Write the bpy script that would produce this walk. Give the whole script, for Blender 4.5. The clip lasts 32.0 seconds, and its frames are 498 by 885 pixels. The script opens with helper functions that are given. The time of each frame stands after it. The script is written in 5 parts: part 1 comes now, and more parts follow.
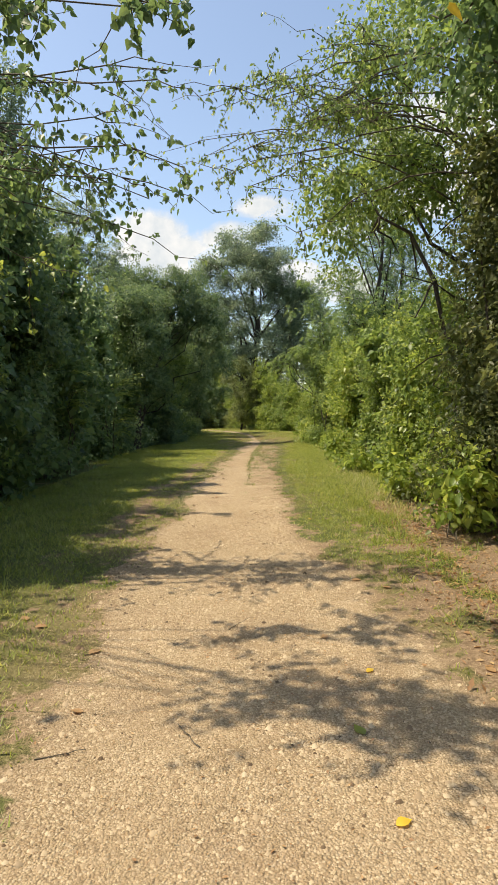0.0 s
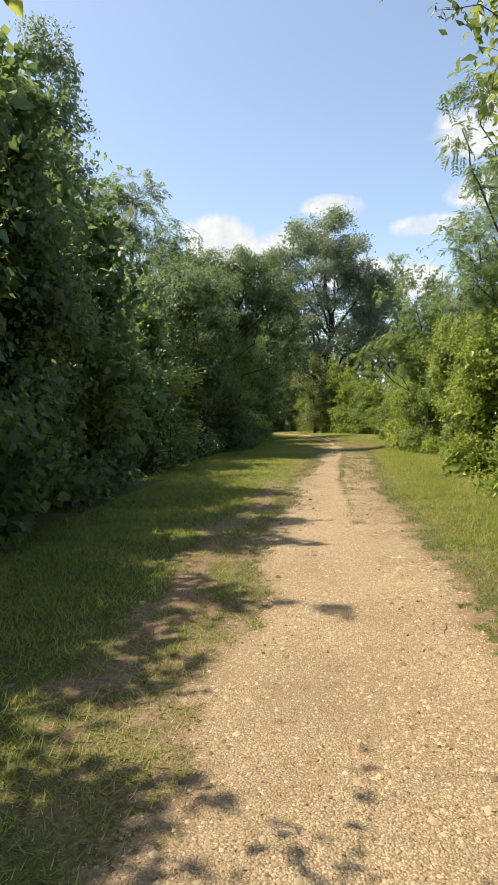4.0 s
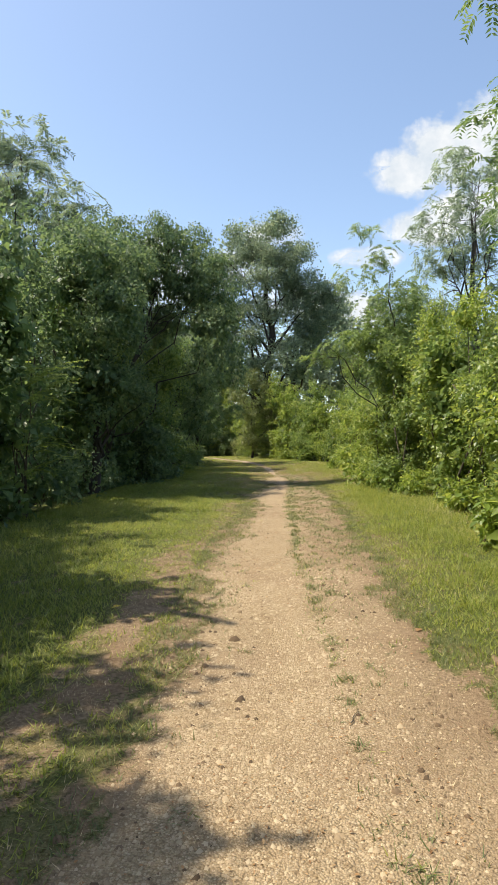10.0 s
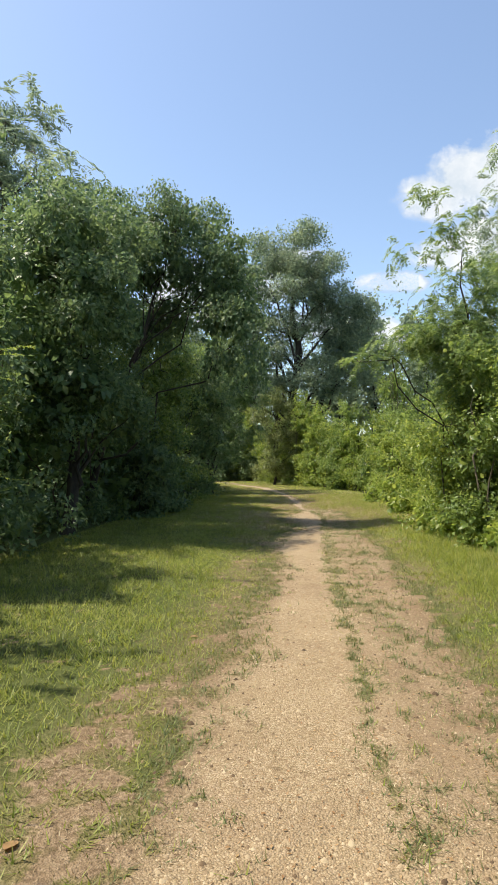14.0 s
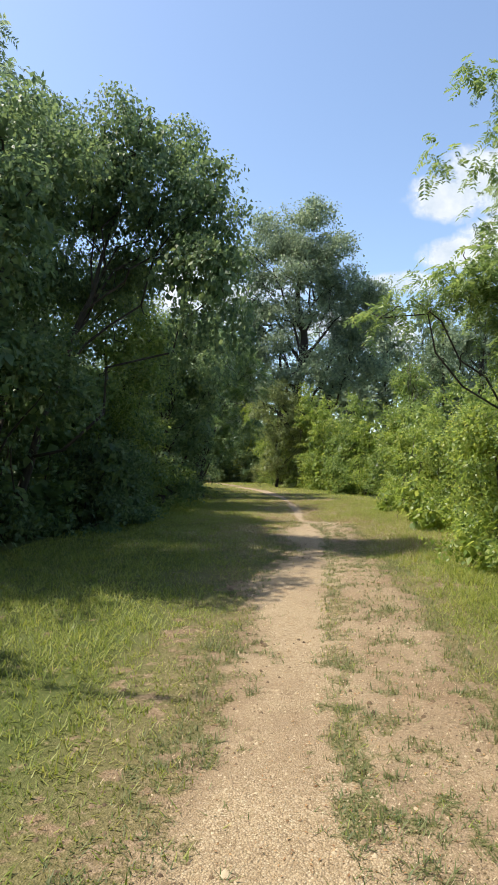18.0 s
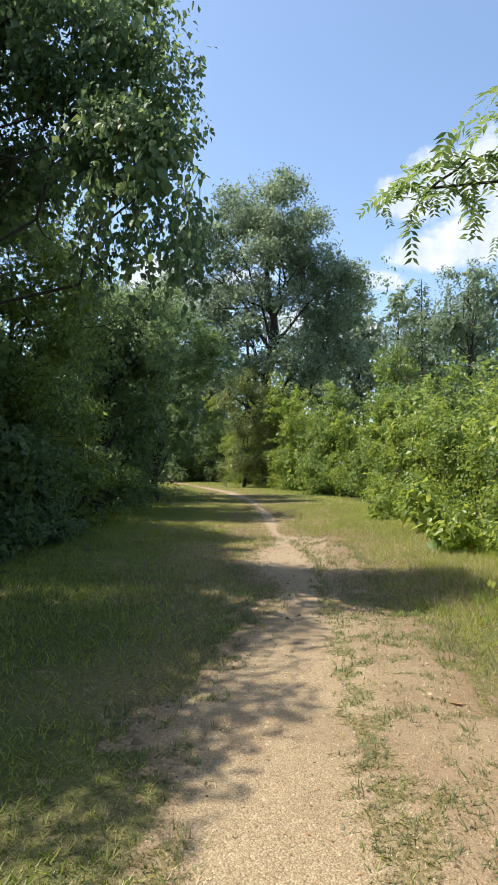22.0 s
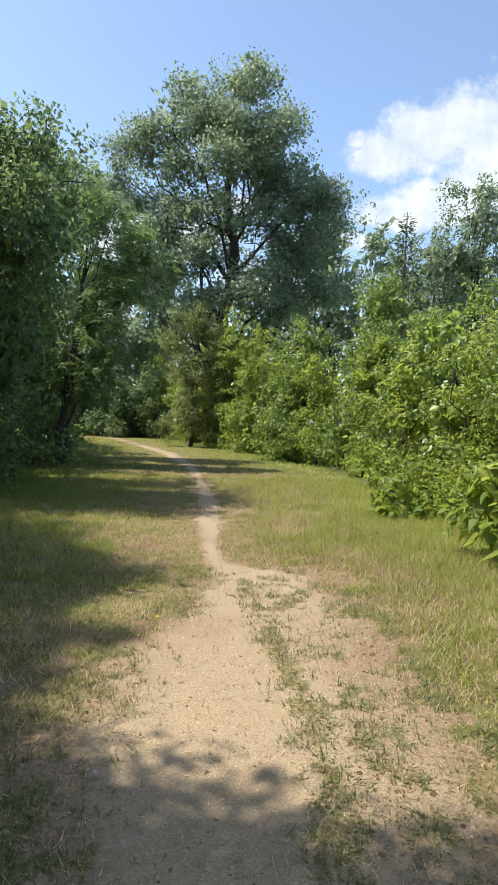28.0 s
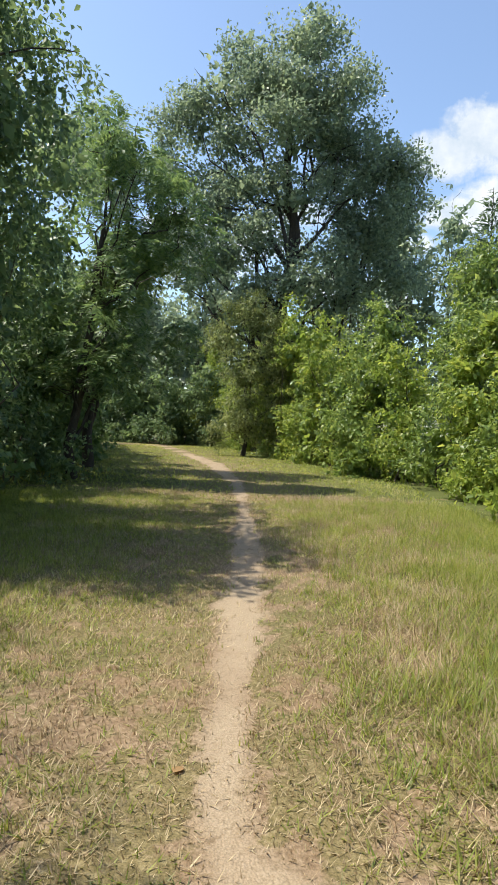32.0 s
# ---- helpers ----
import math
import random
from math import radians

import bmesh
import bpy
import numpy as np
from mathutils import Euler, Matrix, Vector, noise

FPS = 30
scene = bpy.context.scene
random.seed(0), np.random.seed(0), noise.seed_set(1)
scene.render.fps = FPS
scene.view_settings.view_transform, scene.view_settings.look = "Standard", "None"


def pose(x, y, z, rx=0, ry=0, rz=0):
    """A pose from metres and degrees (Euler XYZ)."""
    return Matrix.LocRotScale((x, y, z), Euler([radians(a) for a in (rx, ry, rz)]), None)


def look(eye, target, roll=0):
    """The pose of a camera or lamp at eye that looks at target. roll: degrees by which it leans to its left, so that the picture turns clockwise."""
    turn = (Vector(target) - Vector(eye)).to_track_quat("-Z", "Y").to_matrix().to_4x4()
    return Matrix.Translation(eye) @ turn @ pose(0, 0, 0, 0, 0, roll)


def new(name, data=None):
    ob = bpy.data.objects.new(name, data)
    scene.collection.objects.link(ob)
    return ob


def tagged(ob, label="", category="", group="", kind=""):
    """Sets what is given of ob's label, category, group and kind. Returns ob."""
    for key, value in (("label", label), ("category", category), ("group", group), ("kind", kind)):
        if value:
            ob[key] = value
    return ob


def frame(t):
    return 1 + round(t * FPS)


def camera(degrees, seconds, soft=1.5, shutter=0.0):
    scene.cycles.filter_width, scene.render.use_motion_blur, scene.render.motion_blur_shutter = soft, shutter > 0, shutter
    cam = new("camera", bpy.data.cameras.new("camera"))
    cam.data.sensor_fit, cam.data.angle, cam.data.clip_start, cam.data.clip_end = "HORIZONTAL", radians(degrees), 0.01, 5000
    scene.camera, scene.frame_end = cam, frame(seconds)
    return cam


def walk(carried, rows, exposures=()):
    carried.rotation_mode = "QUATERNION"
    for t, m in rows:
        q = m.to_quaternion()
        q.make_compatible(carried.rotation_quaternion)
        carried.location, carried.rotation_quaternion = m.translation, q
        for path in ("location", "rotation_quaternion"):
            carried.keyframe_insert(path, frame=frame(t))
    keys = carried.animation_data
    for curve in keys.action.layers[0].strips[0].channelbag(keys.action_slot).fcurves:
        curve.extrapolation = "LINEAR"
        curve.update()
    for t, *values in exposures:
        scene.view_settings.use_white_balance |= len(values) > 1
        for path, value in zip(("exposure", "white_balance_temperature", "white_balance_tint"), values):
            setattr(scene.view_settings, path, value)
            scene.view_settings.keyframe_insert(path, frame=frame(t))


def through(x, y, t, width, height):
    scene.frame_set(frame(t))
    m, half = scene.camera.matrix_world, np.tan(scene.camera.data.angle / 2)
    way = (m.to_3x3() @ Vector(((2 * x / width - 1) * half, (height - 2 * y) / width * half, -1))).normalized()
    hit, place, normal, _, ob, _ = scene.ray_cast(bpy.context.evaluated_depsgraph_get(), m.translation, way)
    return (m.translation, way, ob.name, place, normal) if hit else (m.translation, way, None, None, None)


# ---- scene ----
cam = camera(44.80, 32.0)
PATH = [
    (0.0, look((0.002, 0.000, 1.466), (-0.246, 19.979, 0.586), -1.49)),
    (0.5, look((-0.015, 0.562, 1.475), (-0.980, 20.527, 0.764), -0.94)),
    (1.0, look((-0.095, 1.110, 1.443), (-2.017, 21.006, 0.771), -0.52)),
    (1.5, look((-0.149, 1.679, 1.440), (-3.264, 21.424, 0.785), -0.37)),
    (2.0, look((-0.255, 2.206, 1.423), (-4.208, 21.807, 0.981), -0.99)),
    (2.5, look((-0.298, 2.741, 1.465), (-4.452, 22.304, 1.255), -1.67)),
    (3.0, look((-0.377, 3.241, 1.485), (-4.190, 22.873, 1.279), -2.25)),
    (3.5, look((-0.485, 3.783, 1.501), (-3.772, 23.506, 1.027), -2.07)),
    (4.0, look((-0.582, 4.345, 1.490), (-3.088, 24.174, 0.759), -2.22)),
    (4.5, look((-0.587, 4.922, 1.457), (-2.383, 24.827, 0.691), -2.20)),
    (6.5, look((-0.747, 7.187, 1.424), (-2.770, 27.085, 1.426), -1.80)),
    (7.0, look((-0.760, 7.754, 1.459), (-2.358, 27.690, 1.562), -0.97)),
    (7.5, look((-0.732, 8.290, 1.466), (-1.543, 28.273, 1.576), -0.54)),
    (8.0, look((-0.720, 8.859, 1.463), (-1.135, 28.854, 1.541), -0.65)),
    (8.5, look((-0.702, 9.383, 1.492), (-1.016, 29.380, 1.623), -0.72)),
    (9.0, look((-0.731, 9.920, 1.453), (-1.142, 29.914, 1.681), -0.80)),
    (9.5, look((-0.696, 10.456, 1.455), (-1.243, 30.448, 1.578), -0.94)),
    (10.0, look((-0.659, 10.985, 1.454), (-1.103, 30.980, 1.435), -1.21)),
    (10.5, look((-0.576, 11.555, 1.495), (-0.722, 31.554, 1.382), -1.12)),
    (11.0, look((-0.536, 12.103, 1.507), (-0.487, 32.102, 1.337), -0.68)),
    (11.5, look((-0.547, 12.657, 1.528), (-1.106, 32.649, 1.375), -0.77)),
    (12.0, look((-0.600, 13.195, 1.559), (-2.096, 33.139, 1.591), -0.95)),
    (12.5, look((-0.710, 13.760, 1.531), (-2.934, 33.633, 1.912), -0.92)),
    (13.0, look((-0.737, 14.307, 1.555), (-2.913, 34.175, 2.271), -0.51)),
    (13.5, look((-0.764, 14.817, 1.550), (-2.386, 34.733, 2.400), -0.27)),
    (14.0, look((-0.756, 15.385, 1.570), (-1.940, 35.336, 2.324), -0.16)),
    (14.5, look((-0.710, 15.892, 1.569), (-1.609, 35.859, 2.272), -0.12)),
    (16.5, look((-0.454, 17.957, 1.614), (-1.792, 37.904, 2.182), 0.50)),
    (17.0, look((-0.411, 18.497, 1.567), (-1.836, 38.439, 2.084), 0.35)),
    (17.5, look((-0.389, 19.045, 1.581), (-1.737, 38.991, 2.170), 0.54)),
    (18.0, look((-0.417, 19.592, 1.582), (-1.853, 39.526, 2.337), 0.42)),
    (18.5, look((-0.454, 20.175, 1.598), (-2.077, 40.091, 2.456), -0.00)),
    (19.0, look((-0.448, 20.712, 1.600), (-1.970, 40.640, 2.344), -0.43)),
    (19.5, look((-0.483, 21.273, 1.603), (-1.796, 41.223, 2.121), -0.49)),
    (20.0, look((-0.490, 21.839, 1.573), (-1.604, 41.804, 1.953), -0.26)),
    (20.5, look((-0.518, 22.363, 1.559), (-1.534, 42.333, 1.974), 0.32)),
    (21.0, look((-0.471, 22.926, 1.543), (-1.204, 42.905, 2.108), 0.79)),
    (21.5, look((-0.487, 23.434, 1.523), (-0.946, 43.418, 2.184), 0.86)),
    (22.0, look((-0.511, 23.927, 1.550), (-0.880, 43.911, 2.257), 0.15)),
    (22.5, look((-0.568, 24.431, 1.559), (-1.002, 44.415, 2.236), -1.03)),
    (23.0, look((-0.611, 25.006, 1.566), (-0.964, 44.998, 2.004), -1.21)),
    (23.5, look((-0.622, 25.560, 1.560), (-0.556, 45.560, 1.596), -0.46)),
    (24.0, look((-0.632, 26.148, 1.542), (-0.126, 46.139, 1.234), 0.38)),
    (24.5, look((-0.605, 26.716, 1.525), (0.345, 46.685, 0.959), 0.66)),
    (25.0, look((-0.600, 27.221, 1.510), (0.872, 47.149, 0.672), 0.63)),
    (25.5, look((-0.488, 27.778, 1.514), (1.713, 47.624, 0.379), 0.76)),
    (27.5, look((-0.176, 30.218, 1.493), (1.072, 50.163, 0.700), 2.28)),
    (28.0, look((-0.159, 30.729, 1.503), (0.922, 50.688, 0.818), 2.34)),
    (28.5, look((-0.158, 31.253, 1.487), (0.663, 51.229, 0.960), 1.84)),
    (29.0, look((-0.154, 31.769, 1.489), (0.409, 51.758, 1.118), 1.22)),
    (29.5, look((-0.163, 32.291, 1.439), (0.332, 52.282, 1.120), 1.39)),
    (30.0, look((-0.087, 32.825, 1.465), (0.467, 52.815, 1.154), 2.59)),
    (30.5, look((-0.021, 33.365, 1.454), (0.453, 53.355, 1.074), 3.79)),
    (31.0, look((0.015, 33.953, 1.454), (-0.013, 53.945, 0.884), 4.21)),
    (31.5, look((0.017, 34.501, 1.461), (-0.503, 54.482, 0.787), 3.61)),
    (32.0, look((-0.001, 35.136, 1.432), (-0.910, 55.108, 0.897), 2.36)),
]
walk(cam, PATH, [(0.0, 0.94, 7550, 10), (3.0, 1.0, 7500, 10), (7.0, 0.97, 7150, 10), (13.0, 0.97, 6950, 9), (18.0, 0.99, 6650, 9), (22.0, 1.02, 6600, 8), (24.5, 1.14, 6750, 7), (28.5, 1.02, 6600, 8), (32.0, 0.99, 6600, 8)])

# ---- sun, sky, exposure ----
SUN_AWAY = Vector((0.555, -0.03, -1.0)).normalized()
world = bpy.data.worlds.new("sky")
scene.world = world
world.use_nodes = True
wn = world.node_tree
bg = wn.nodes["Background"]
sky = wn.nodes.new("ShaderNodeTexSky")
sky.sky_type = "NISHITA"
sky.sun_disc = False
sky.sun_elevation = math.asin(-SUN_AWAY.z)
sky.sun_rotation = math.atan2(-SUN_AWAY.x, -SUN_AWAY.y)
sky.air_density, sky.dust_density, sky.ozone_density = 1.0, 1.1, 1.8
wn.links.new(sky.outputs[0], bg.inputs[0])
bg.inputs[1].default_value = 0.130
sun = new("sun", bpy.data.lights.new("sun", "SUN"))
sun.data.energy, sun.data.angle, sun.data.color = 3.25, radians(0.6), (1.0, 0.94, 0.83)
sun.rotation_euler = SUN_AWAY.to_track_quat("-Z", "Y").to_euler()


# ---- materials ----
def material(name):
    m = bpy.data.materials.new(name)
    m.use_nodes = True
    nt = m.node_tree
    nt.nodes.clear()
    return m, nt, nt.nodes.new("ShaderNodeOutputMaterial")


def node(nt, kind, **values):
    n = nt.nodes.new(kind)
    for key, v in values.items():
        n.inputs[key].default_value = v
    return n


def ramp(nt, fac, stops):
    r = nt.nodes.new("ShaderNodeValToRGB")
    while len(r.color_ramp.elements) < len(stops):
        r.color_ramp.elements.new(0.5)
    for e, (p, c) in zip(r.color_ramp.elements, stops):
        e.position, e.color = p, (*c, 1)
    nt.links.new(fac, r.inputs[0])
    return r.outputs[0]


def mix(nt, fac, a, b):
    n = nt.nodes.new("ShaderNodeMix")
    n.data_type = "RGBA"
    for sock, v in ((n.inputs[0], fac), (n.inputs[6], a), (n.inputs[7], b)):
        if isinstance(v, (int, float)):
            sock.default_value = v
        elif isinstance(v, tuple):
            sock.default_value = (*v, 1)
        else:
            nt.links.new(v, sock)
    return n.outputs[2]


def calc(nt, op, a, b=0.5, clamp=False):
    n = nt.nodes.new("ShaderNodeMath")
    n.operation, n.use_clamp = op, clamp
    for sock, v in zip(n.inputs, (a, b)):
        if isinstance(v, (int, float)):
            sock.default_value = v
        else:
            nt.links.new(v, sock)
    return n.outputs[0]


def noise_of(nt, scale, detail=3.0, where=None, rough=0.55):
    if where is None:
        where = nt.nodes.new("ShaderNodeNewGeometry").outputs["Position"]
    n = node(nt, "ShaderNodeTexNoise", Scale=scale, Detail=detail, Roughness=rough)
    nt.links.new(where, n.inputs["Vector"])
    return n.outputs["Fac"]


def leaf_material(name, dark, mid, light, through=0.4, rough=0.42, patch=0.6):
    """Leaves: varied leaf by leaf and branch by branch, glossy above, letting light through."""
    m, nt, out = material(name)
    geo = nt.nodes.new("ShaderNodeNewGeometry")
    big = noise_of(nt, patch, 2.0, geo.outputs["Position"])
    f = calc(nt, "ADD", calc(nt, "MULTIPLY", geo.outputs["Random Per Island"], 0.62), calc(nt, "MULTIPLY", big, 0.42))
    col = ramp(nt, f, [(0.15, dark), (0.5, mid), (0.86, light)])
    p = node(nt, "ShaderNodeBsdfPrincipled", Roughness=rough)
    p.inputs["Specular IOR Level"].default_value = 0.45
    nt.links.new(col, p.inputs["Base Color"])
    tr = node(nt, "ShaderNodeBsdfTranslucent")
    bright = nt.nodes.new("ShaderNodeHueSaturation")
    bright.inputs["Hue"].default_value, bright.inputs["Saturation"].default_value, bright.inputs["Value"].default_value = 0.478, 1.05, 1.85
    nt.links.new(col, bright.inputs["Color"])
    nt.links.new(bright.outputs[0], tr.inputs[0])
    s = node(nt, "ShaderNodeMixShader", Fac=through)
    nt.links.new(p.outputs[0], s.inputs[1])
    nt.links.new(tr.outputs[0], s.inputs[2])
    nt.links.new(s.outputs[0], out.inputs[0])
    return m


def plain_material(name, a, b, scale, rough=0.85, bump=0.4, detail=5.0, stretch=(1, 1, 1)):
    m, nt, out = material(name)
    geo = nt.nodes.new("ShaderNodeNewGeometry")
    mp = nt.nodes.new("ShaderNodeVectorMath")
    mp.operation = "MULTIPLY"
    mp.inputs[1].default_value = stretch
    nt.links.new(geo.outputs["Position"], mp.inputs[0])
    n1, n2 = noise_of(nt, scale, detail, mp.outputs[0]), noise_of(nt, scale * 0.12, 2.0, mp.outputs[0])
    f = calc(nt, "ADD", calc(nt, "MULTIPLY", n1, 0.65), calc(nt, "MULTIPLY", n2, 0.35))
    p = node(nt, "ShaderNodeBsdfPrincipled", Roughness=rough)
    nt.links.new(ramp(nt, f, [(0.3, a), (0.7, b)]), p.inputs["Base Color"])
    bp = node(nt, "ShaderNodeBump", Strength=bump, Distance=0.02)
    nt.links.new(n1, bp.inputs["Height"])
    nt.links.new(bp.outputs[0], p.inputs["Normal"])
    nt.links.new(p.outputs[0], out.inputs[0])
    return m


LEAF_HEDGE = leaf_material("leaves_hedge", (0.074, 0.120, 0.034), (0.145, 0.220, 0.055), (0.260, 0.325, 0.095), 0.45, 0.38)
LEAF_BRIGHT = leaf_material("leaves_bright", (0.105, 0.165, 0.034), (0.190, 0.270, 0.055), (0.320, 0.365, 0.090), 0.48, 0.38)
LEAF_DARK = leaf_material("leaves_dark", (0.064, 0.110, 0.054), (0.115, 0.178, 0.076), (0.190, 0.258, 0.102), 0.42, 0.5)
# oak green, its blue-grey cast partly distance haze put into the leaf colour
LEAF_OAK = leaf_material("leaves_oak", (0.098, 0.140, 0.096), (0.160, 0.212, 0.132), (0.240, 0.295, 0.170), 0.48, 0.38, 0.3)
LEAF_HEART = leaf_material("leaves_heart", (0.062, 0.116, 0.049), (0.108, 0.176, 0.066), (0.178, 0.256, 0.086), 0.42, 0.46)
NEEDLE = leaf_material("needles", (0.060, 0.100, 0.058), (0.095, 0.145, 0.075), (0.130, 0.185, 0.090), 0.3, 0.5)
LEAF_ASH = leaf_material("leaves_ash", (0.080, 0.135, 0.048), (0.135, 0.205, 0.064), (0.225, 0.295, 0.092), 0.45, 0.42)
# duller, darker hedge green: canopy shade over the first shrubs put into the colour
LEAF_HEDGE_SHADE = leaf_material("leaves_hedge_shade", (0.058, 0.078, 0.028), (0.105, 0.132, 0.046), (0.180, 0.200, 0.075), 0.42, 0.45)
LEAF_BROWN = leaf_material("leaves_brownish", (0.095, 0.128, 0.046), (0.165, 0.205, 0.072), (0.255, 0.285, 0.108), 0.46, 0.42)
BARK = plain_material("bark", (0.028, 0.022, 0.018), (0.085, 0.068, 0.052), 22, 0.9, 0.8, 6.0, (1, 1, 0.25))
TWIG = plain_material("twig", (0.050, 0.040, 0.028), (0.130, 0.105, 0.070), 30, 0.85, 0.3)
DRYLEAF = leaf_material("dry_leaf", (0.20, 0.105, 0.045), (0.32, 0.185, 0.080), (0.45, 0.31, 0.15), 0.2, 0.6, 3.0)
YELLOWLEAF = leaf_material("yellow_leaf", (0.55, 0.36, 0.03), (0.65, 0.46, 0.05), (0.72, 0.55, 0.09), 0.35, 0.5, 3.0)


# ---- meshes from arrays ----
def mesh_of(name, verts, tris, mat):
    me = bpy.data.meshes.new(name)
    verts, tris = np.asarray(verts, np.float32), np.asarray(tris, np.int32)
    me.vertices.add(len(verts))
    me.vertices.foreach_set("co", verts.ravel())
    me.loops.add(tris.size)
    me.loops.foreach_set("vertex_index", tris.ravel())
    me.polygons.add(len(tris))
    me.polygons.foreach_set("loop_start", np.arange(0, tris.size, tris.shape[1], dtype=np.int32))
    me.update(calc_edges=True)
    me.materials.append(mat)
    return me


def thing(name, x, y, label, category, group="", z=0.0):
    ob = new(name)
    ob.location = (x, y, z)
    ob.empty_display_size = 0.1
    return tagged(ob, label, category, group)


def part(name, data, parent, label=""):
    ob = new(name, data)
    ob.parent = parent
    return tagged(ob, label)


def unit(v):
    return v / np.maximum(np.linalg.norm(v, axis=-1, keepdims=True), 1e-9)


DIAMOND = ([(0, 0, 0), (0.42, 0.5, 0.16), (1, 0, -0.10), (0.42, -0.5, 0.16)], [(0, 2, 1), (0, 3, 2)])
HEART = ([(0, 0, 0), (-0.06, 0.26, 0.06), (0.22, 0.5, 0.12), (0.62, 0.32, 0.04), (1.05, 0, -0.14), (0.62, -0.32, 0.04), (0.22, -0.5, 0.12), (-0.06, -0.26, 0.06)],
         [(0, 2, 1), (0, 3, 2), (0, 4, 3), (0, 5, 4), (0, 6, 5), (0, 7, 6)])
LONG = ([(0, 0, 0), (0.35, 0.5, 0.1), (1, 0, -0.25), (0.35, -0.5, 0.1)], [(0, 2, 1), (0, 3, 2)])


def leaf_arrays(rng, at, way, face, length, width, shape):
    """Leaves at the given places, pointing along way, with the given upper side."""
    way = unit(way)
    side = unit(np.cross(face, way))
    face = np.cross(way, side)
    pattern, tris = np.array(shape[0], float), np.array(shape[1])
    L, W = length[:, None, None], width[:, None, None]
    v = (at[:, None] + pattern[None, :, :1] * L * way[:, None] + pattern[None, :, 1:2] * W * side[:, None] + pattern[None, :, 2:] * W * face[:, None])
    t = tris[None] + (np.arange(len(at)) * len(pattern))[:, None, None]
    return v.reshape(-1, 3), t.reshape(-1, 3)


def crown_points(rng, blobs, clumps, per, spread, inner=0.22, droop=0.15, lobes=9):
    """Leaf places in clumps on lobes that stand out of ellipsoid blobs, and larger dim leaves within. Also the leaves' relative size."""
    blobs = np.array(blobs, float)
    area = blobs[:, 3] * blobs[:, 4] + blobs[:, 3] * blobs[:, 5] + blobs[:, 4] * blobs[:, 5]
    big = np.repeat(blobs, lobes, 0)
    u = unit(rng.normal(size=(len(big), 3)) * [1, 1, 0.9] + [0, 0, 0.15])
    knobs = np.concatenate([big[:, :3] + u * rng.uniform(0.55, 0.95, (len(big), 1)) * big[:, 3:6], big[:, 3:6] * rng.uniform(0.28, 0.52, (len(big), 1))], 1)
    weight = np.repeat(area, lobes) * rng.uniform(0.5, 1.5, len(big))
    inside = int(clumps * inner)
    pick = rng.choice(len(knobs), clumps - inside, p=weight / weight.sum())
    u = unit(rng.normal(size=(clumps - inside, 3)) + [0, 0, 0.25])
    c = knobs[pick, :3] + u * rng.uniform(0.7, 1.0, (clumps - inside, 1)) * knobs[pick, 3:6]
    pick2 = rng.choice(len(blobs), inside, p=area / area.sum())
    w = unit(rng.normal(size=(inside, 3)))
    c2 = blobs[pick2, :3] + w * rng.uniform(0.2, 0.7, (inside, 1)) * blobs[pick2, 3:6]
    at, out = np.repeat(np.concatenate([c, c2]), per, 0), np.repeat(np.concatenate([u, w]), per, 0)
    size = np.repeat(np.r_[np.ones(clumps - inside), np.full(inside, 2.0)], per)
    ball = unit(rng.normal(size=at.shape)) * rng.random((len(at), 1)) ** 0.45 * 1.7
    at = at + ball * spread * np.array([1, 1, 0.75])
    way = out * 0.4 + rng.normal(size=at.shape) * 0.6 + np.array([0, 0, -droop - 0.15])
    face = out * 0.85 + np.array([0, 0, 0.65]) + rng.normal(size=at.shape) * 0.5
    return at, way, face, size


def crown(rng, blobs, leaves, leaf, width, mat, per=12, spread=0.12, shape=DIAMOND, inner=0.22, droop=0.3, floor=0.03):
    at, way, face, rel = crown_points(rng, blobs, max(4, leaves // per), per, spread, inner, droop)
    keep = at[:, 2] > floor
    at, way, face, rel = at[keep], way[keep], face[keep], rel[keep]
    size = leaf * rng.uniform(0.65, 1.3, len(at)) * rel
    v, t = leaf_arrays(rng, at, way, face, size, size * width, shape)
    return mesh_of("crown", v, t, mat)


def frond_crown(rng, blobs, fronds, length, mat, pairs=7, slim=0.3, droop=0.35, inner=0.12):
    """A crown of compound leaves: drooping ribs with paired leaflets, in loose tiers on the blobs."""
    at, way, face, rel = crown_points(rng, blobs, max(3, fronds // 5), 5, 0.2, inner, droop)
    n = len(at)
    way = unit(way * [1, 1, 0.5])
    size = length * rng.uniform(0.6, 1.25, n)
    side = unit(np.cross(way, np.tile([0, 0, 1.0], (n, 1)) + rng.normal(size=(n, 3)) * 0.25))
    up = np.cross(side, way)
    s = np.linspace(0.15, 1.0, pairs)
    mid = at[:, None] + way[:, None] * (size[:, None] * s)[..., None] + np.array([0, 0, -1.0]) * (size[:, None] * droop * s ** 2)[..., None]
    places, ways, faces, lens = [], [], [], []
    for sign in (1, -1):
        w = side[:, None] * sign + way[:, None] * 0.55 + rng.normal(size=mid.shape) * 0.14 + np.array([0, 0, -0.2])
        places.append(mid.reshape(-1, 3))
        ways.append(w.reshape(-1, 3))
        faces.append(np.repeat(up, pairs, 0) + rng.normal(size=(n * pairs, 3)) * 0.25)
        lens.append((size[:, None] * (0.42 - 0.16 * np.abs(s - 0.45))).ravel())
    L = np.concatenate(lens) * rng.uniform(0.8, 1.2, 2 * n * pairs)
    v, t = leaf_arrays(rng, np.concatenate(places), np.concatenate(ways), np.concatenate(faces), L, L * slim, LONG)
    return mesh_of("crown", v, t, mat)


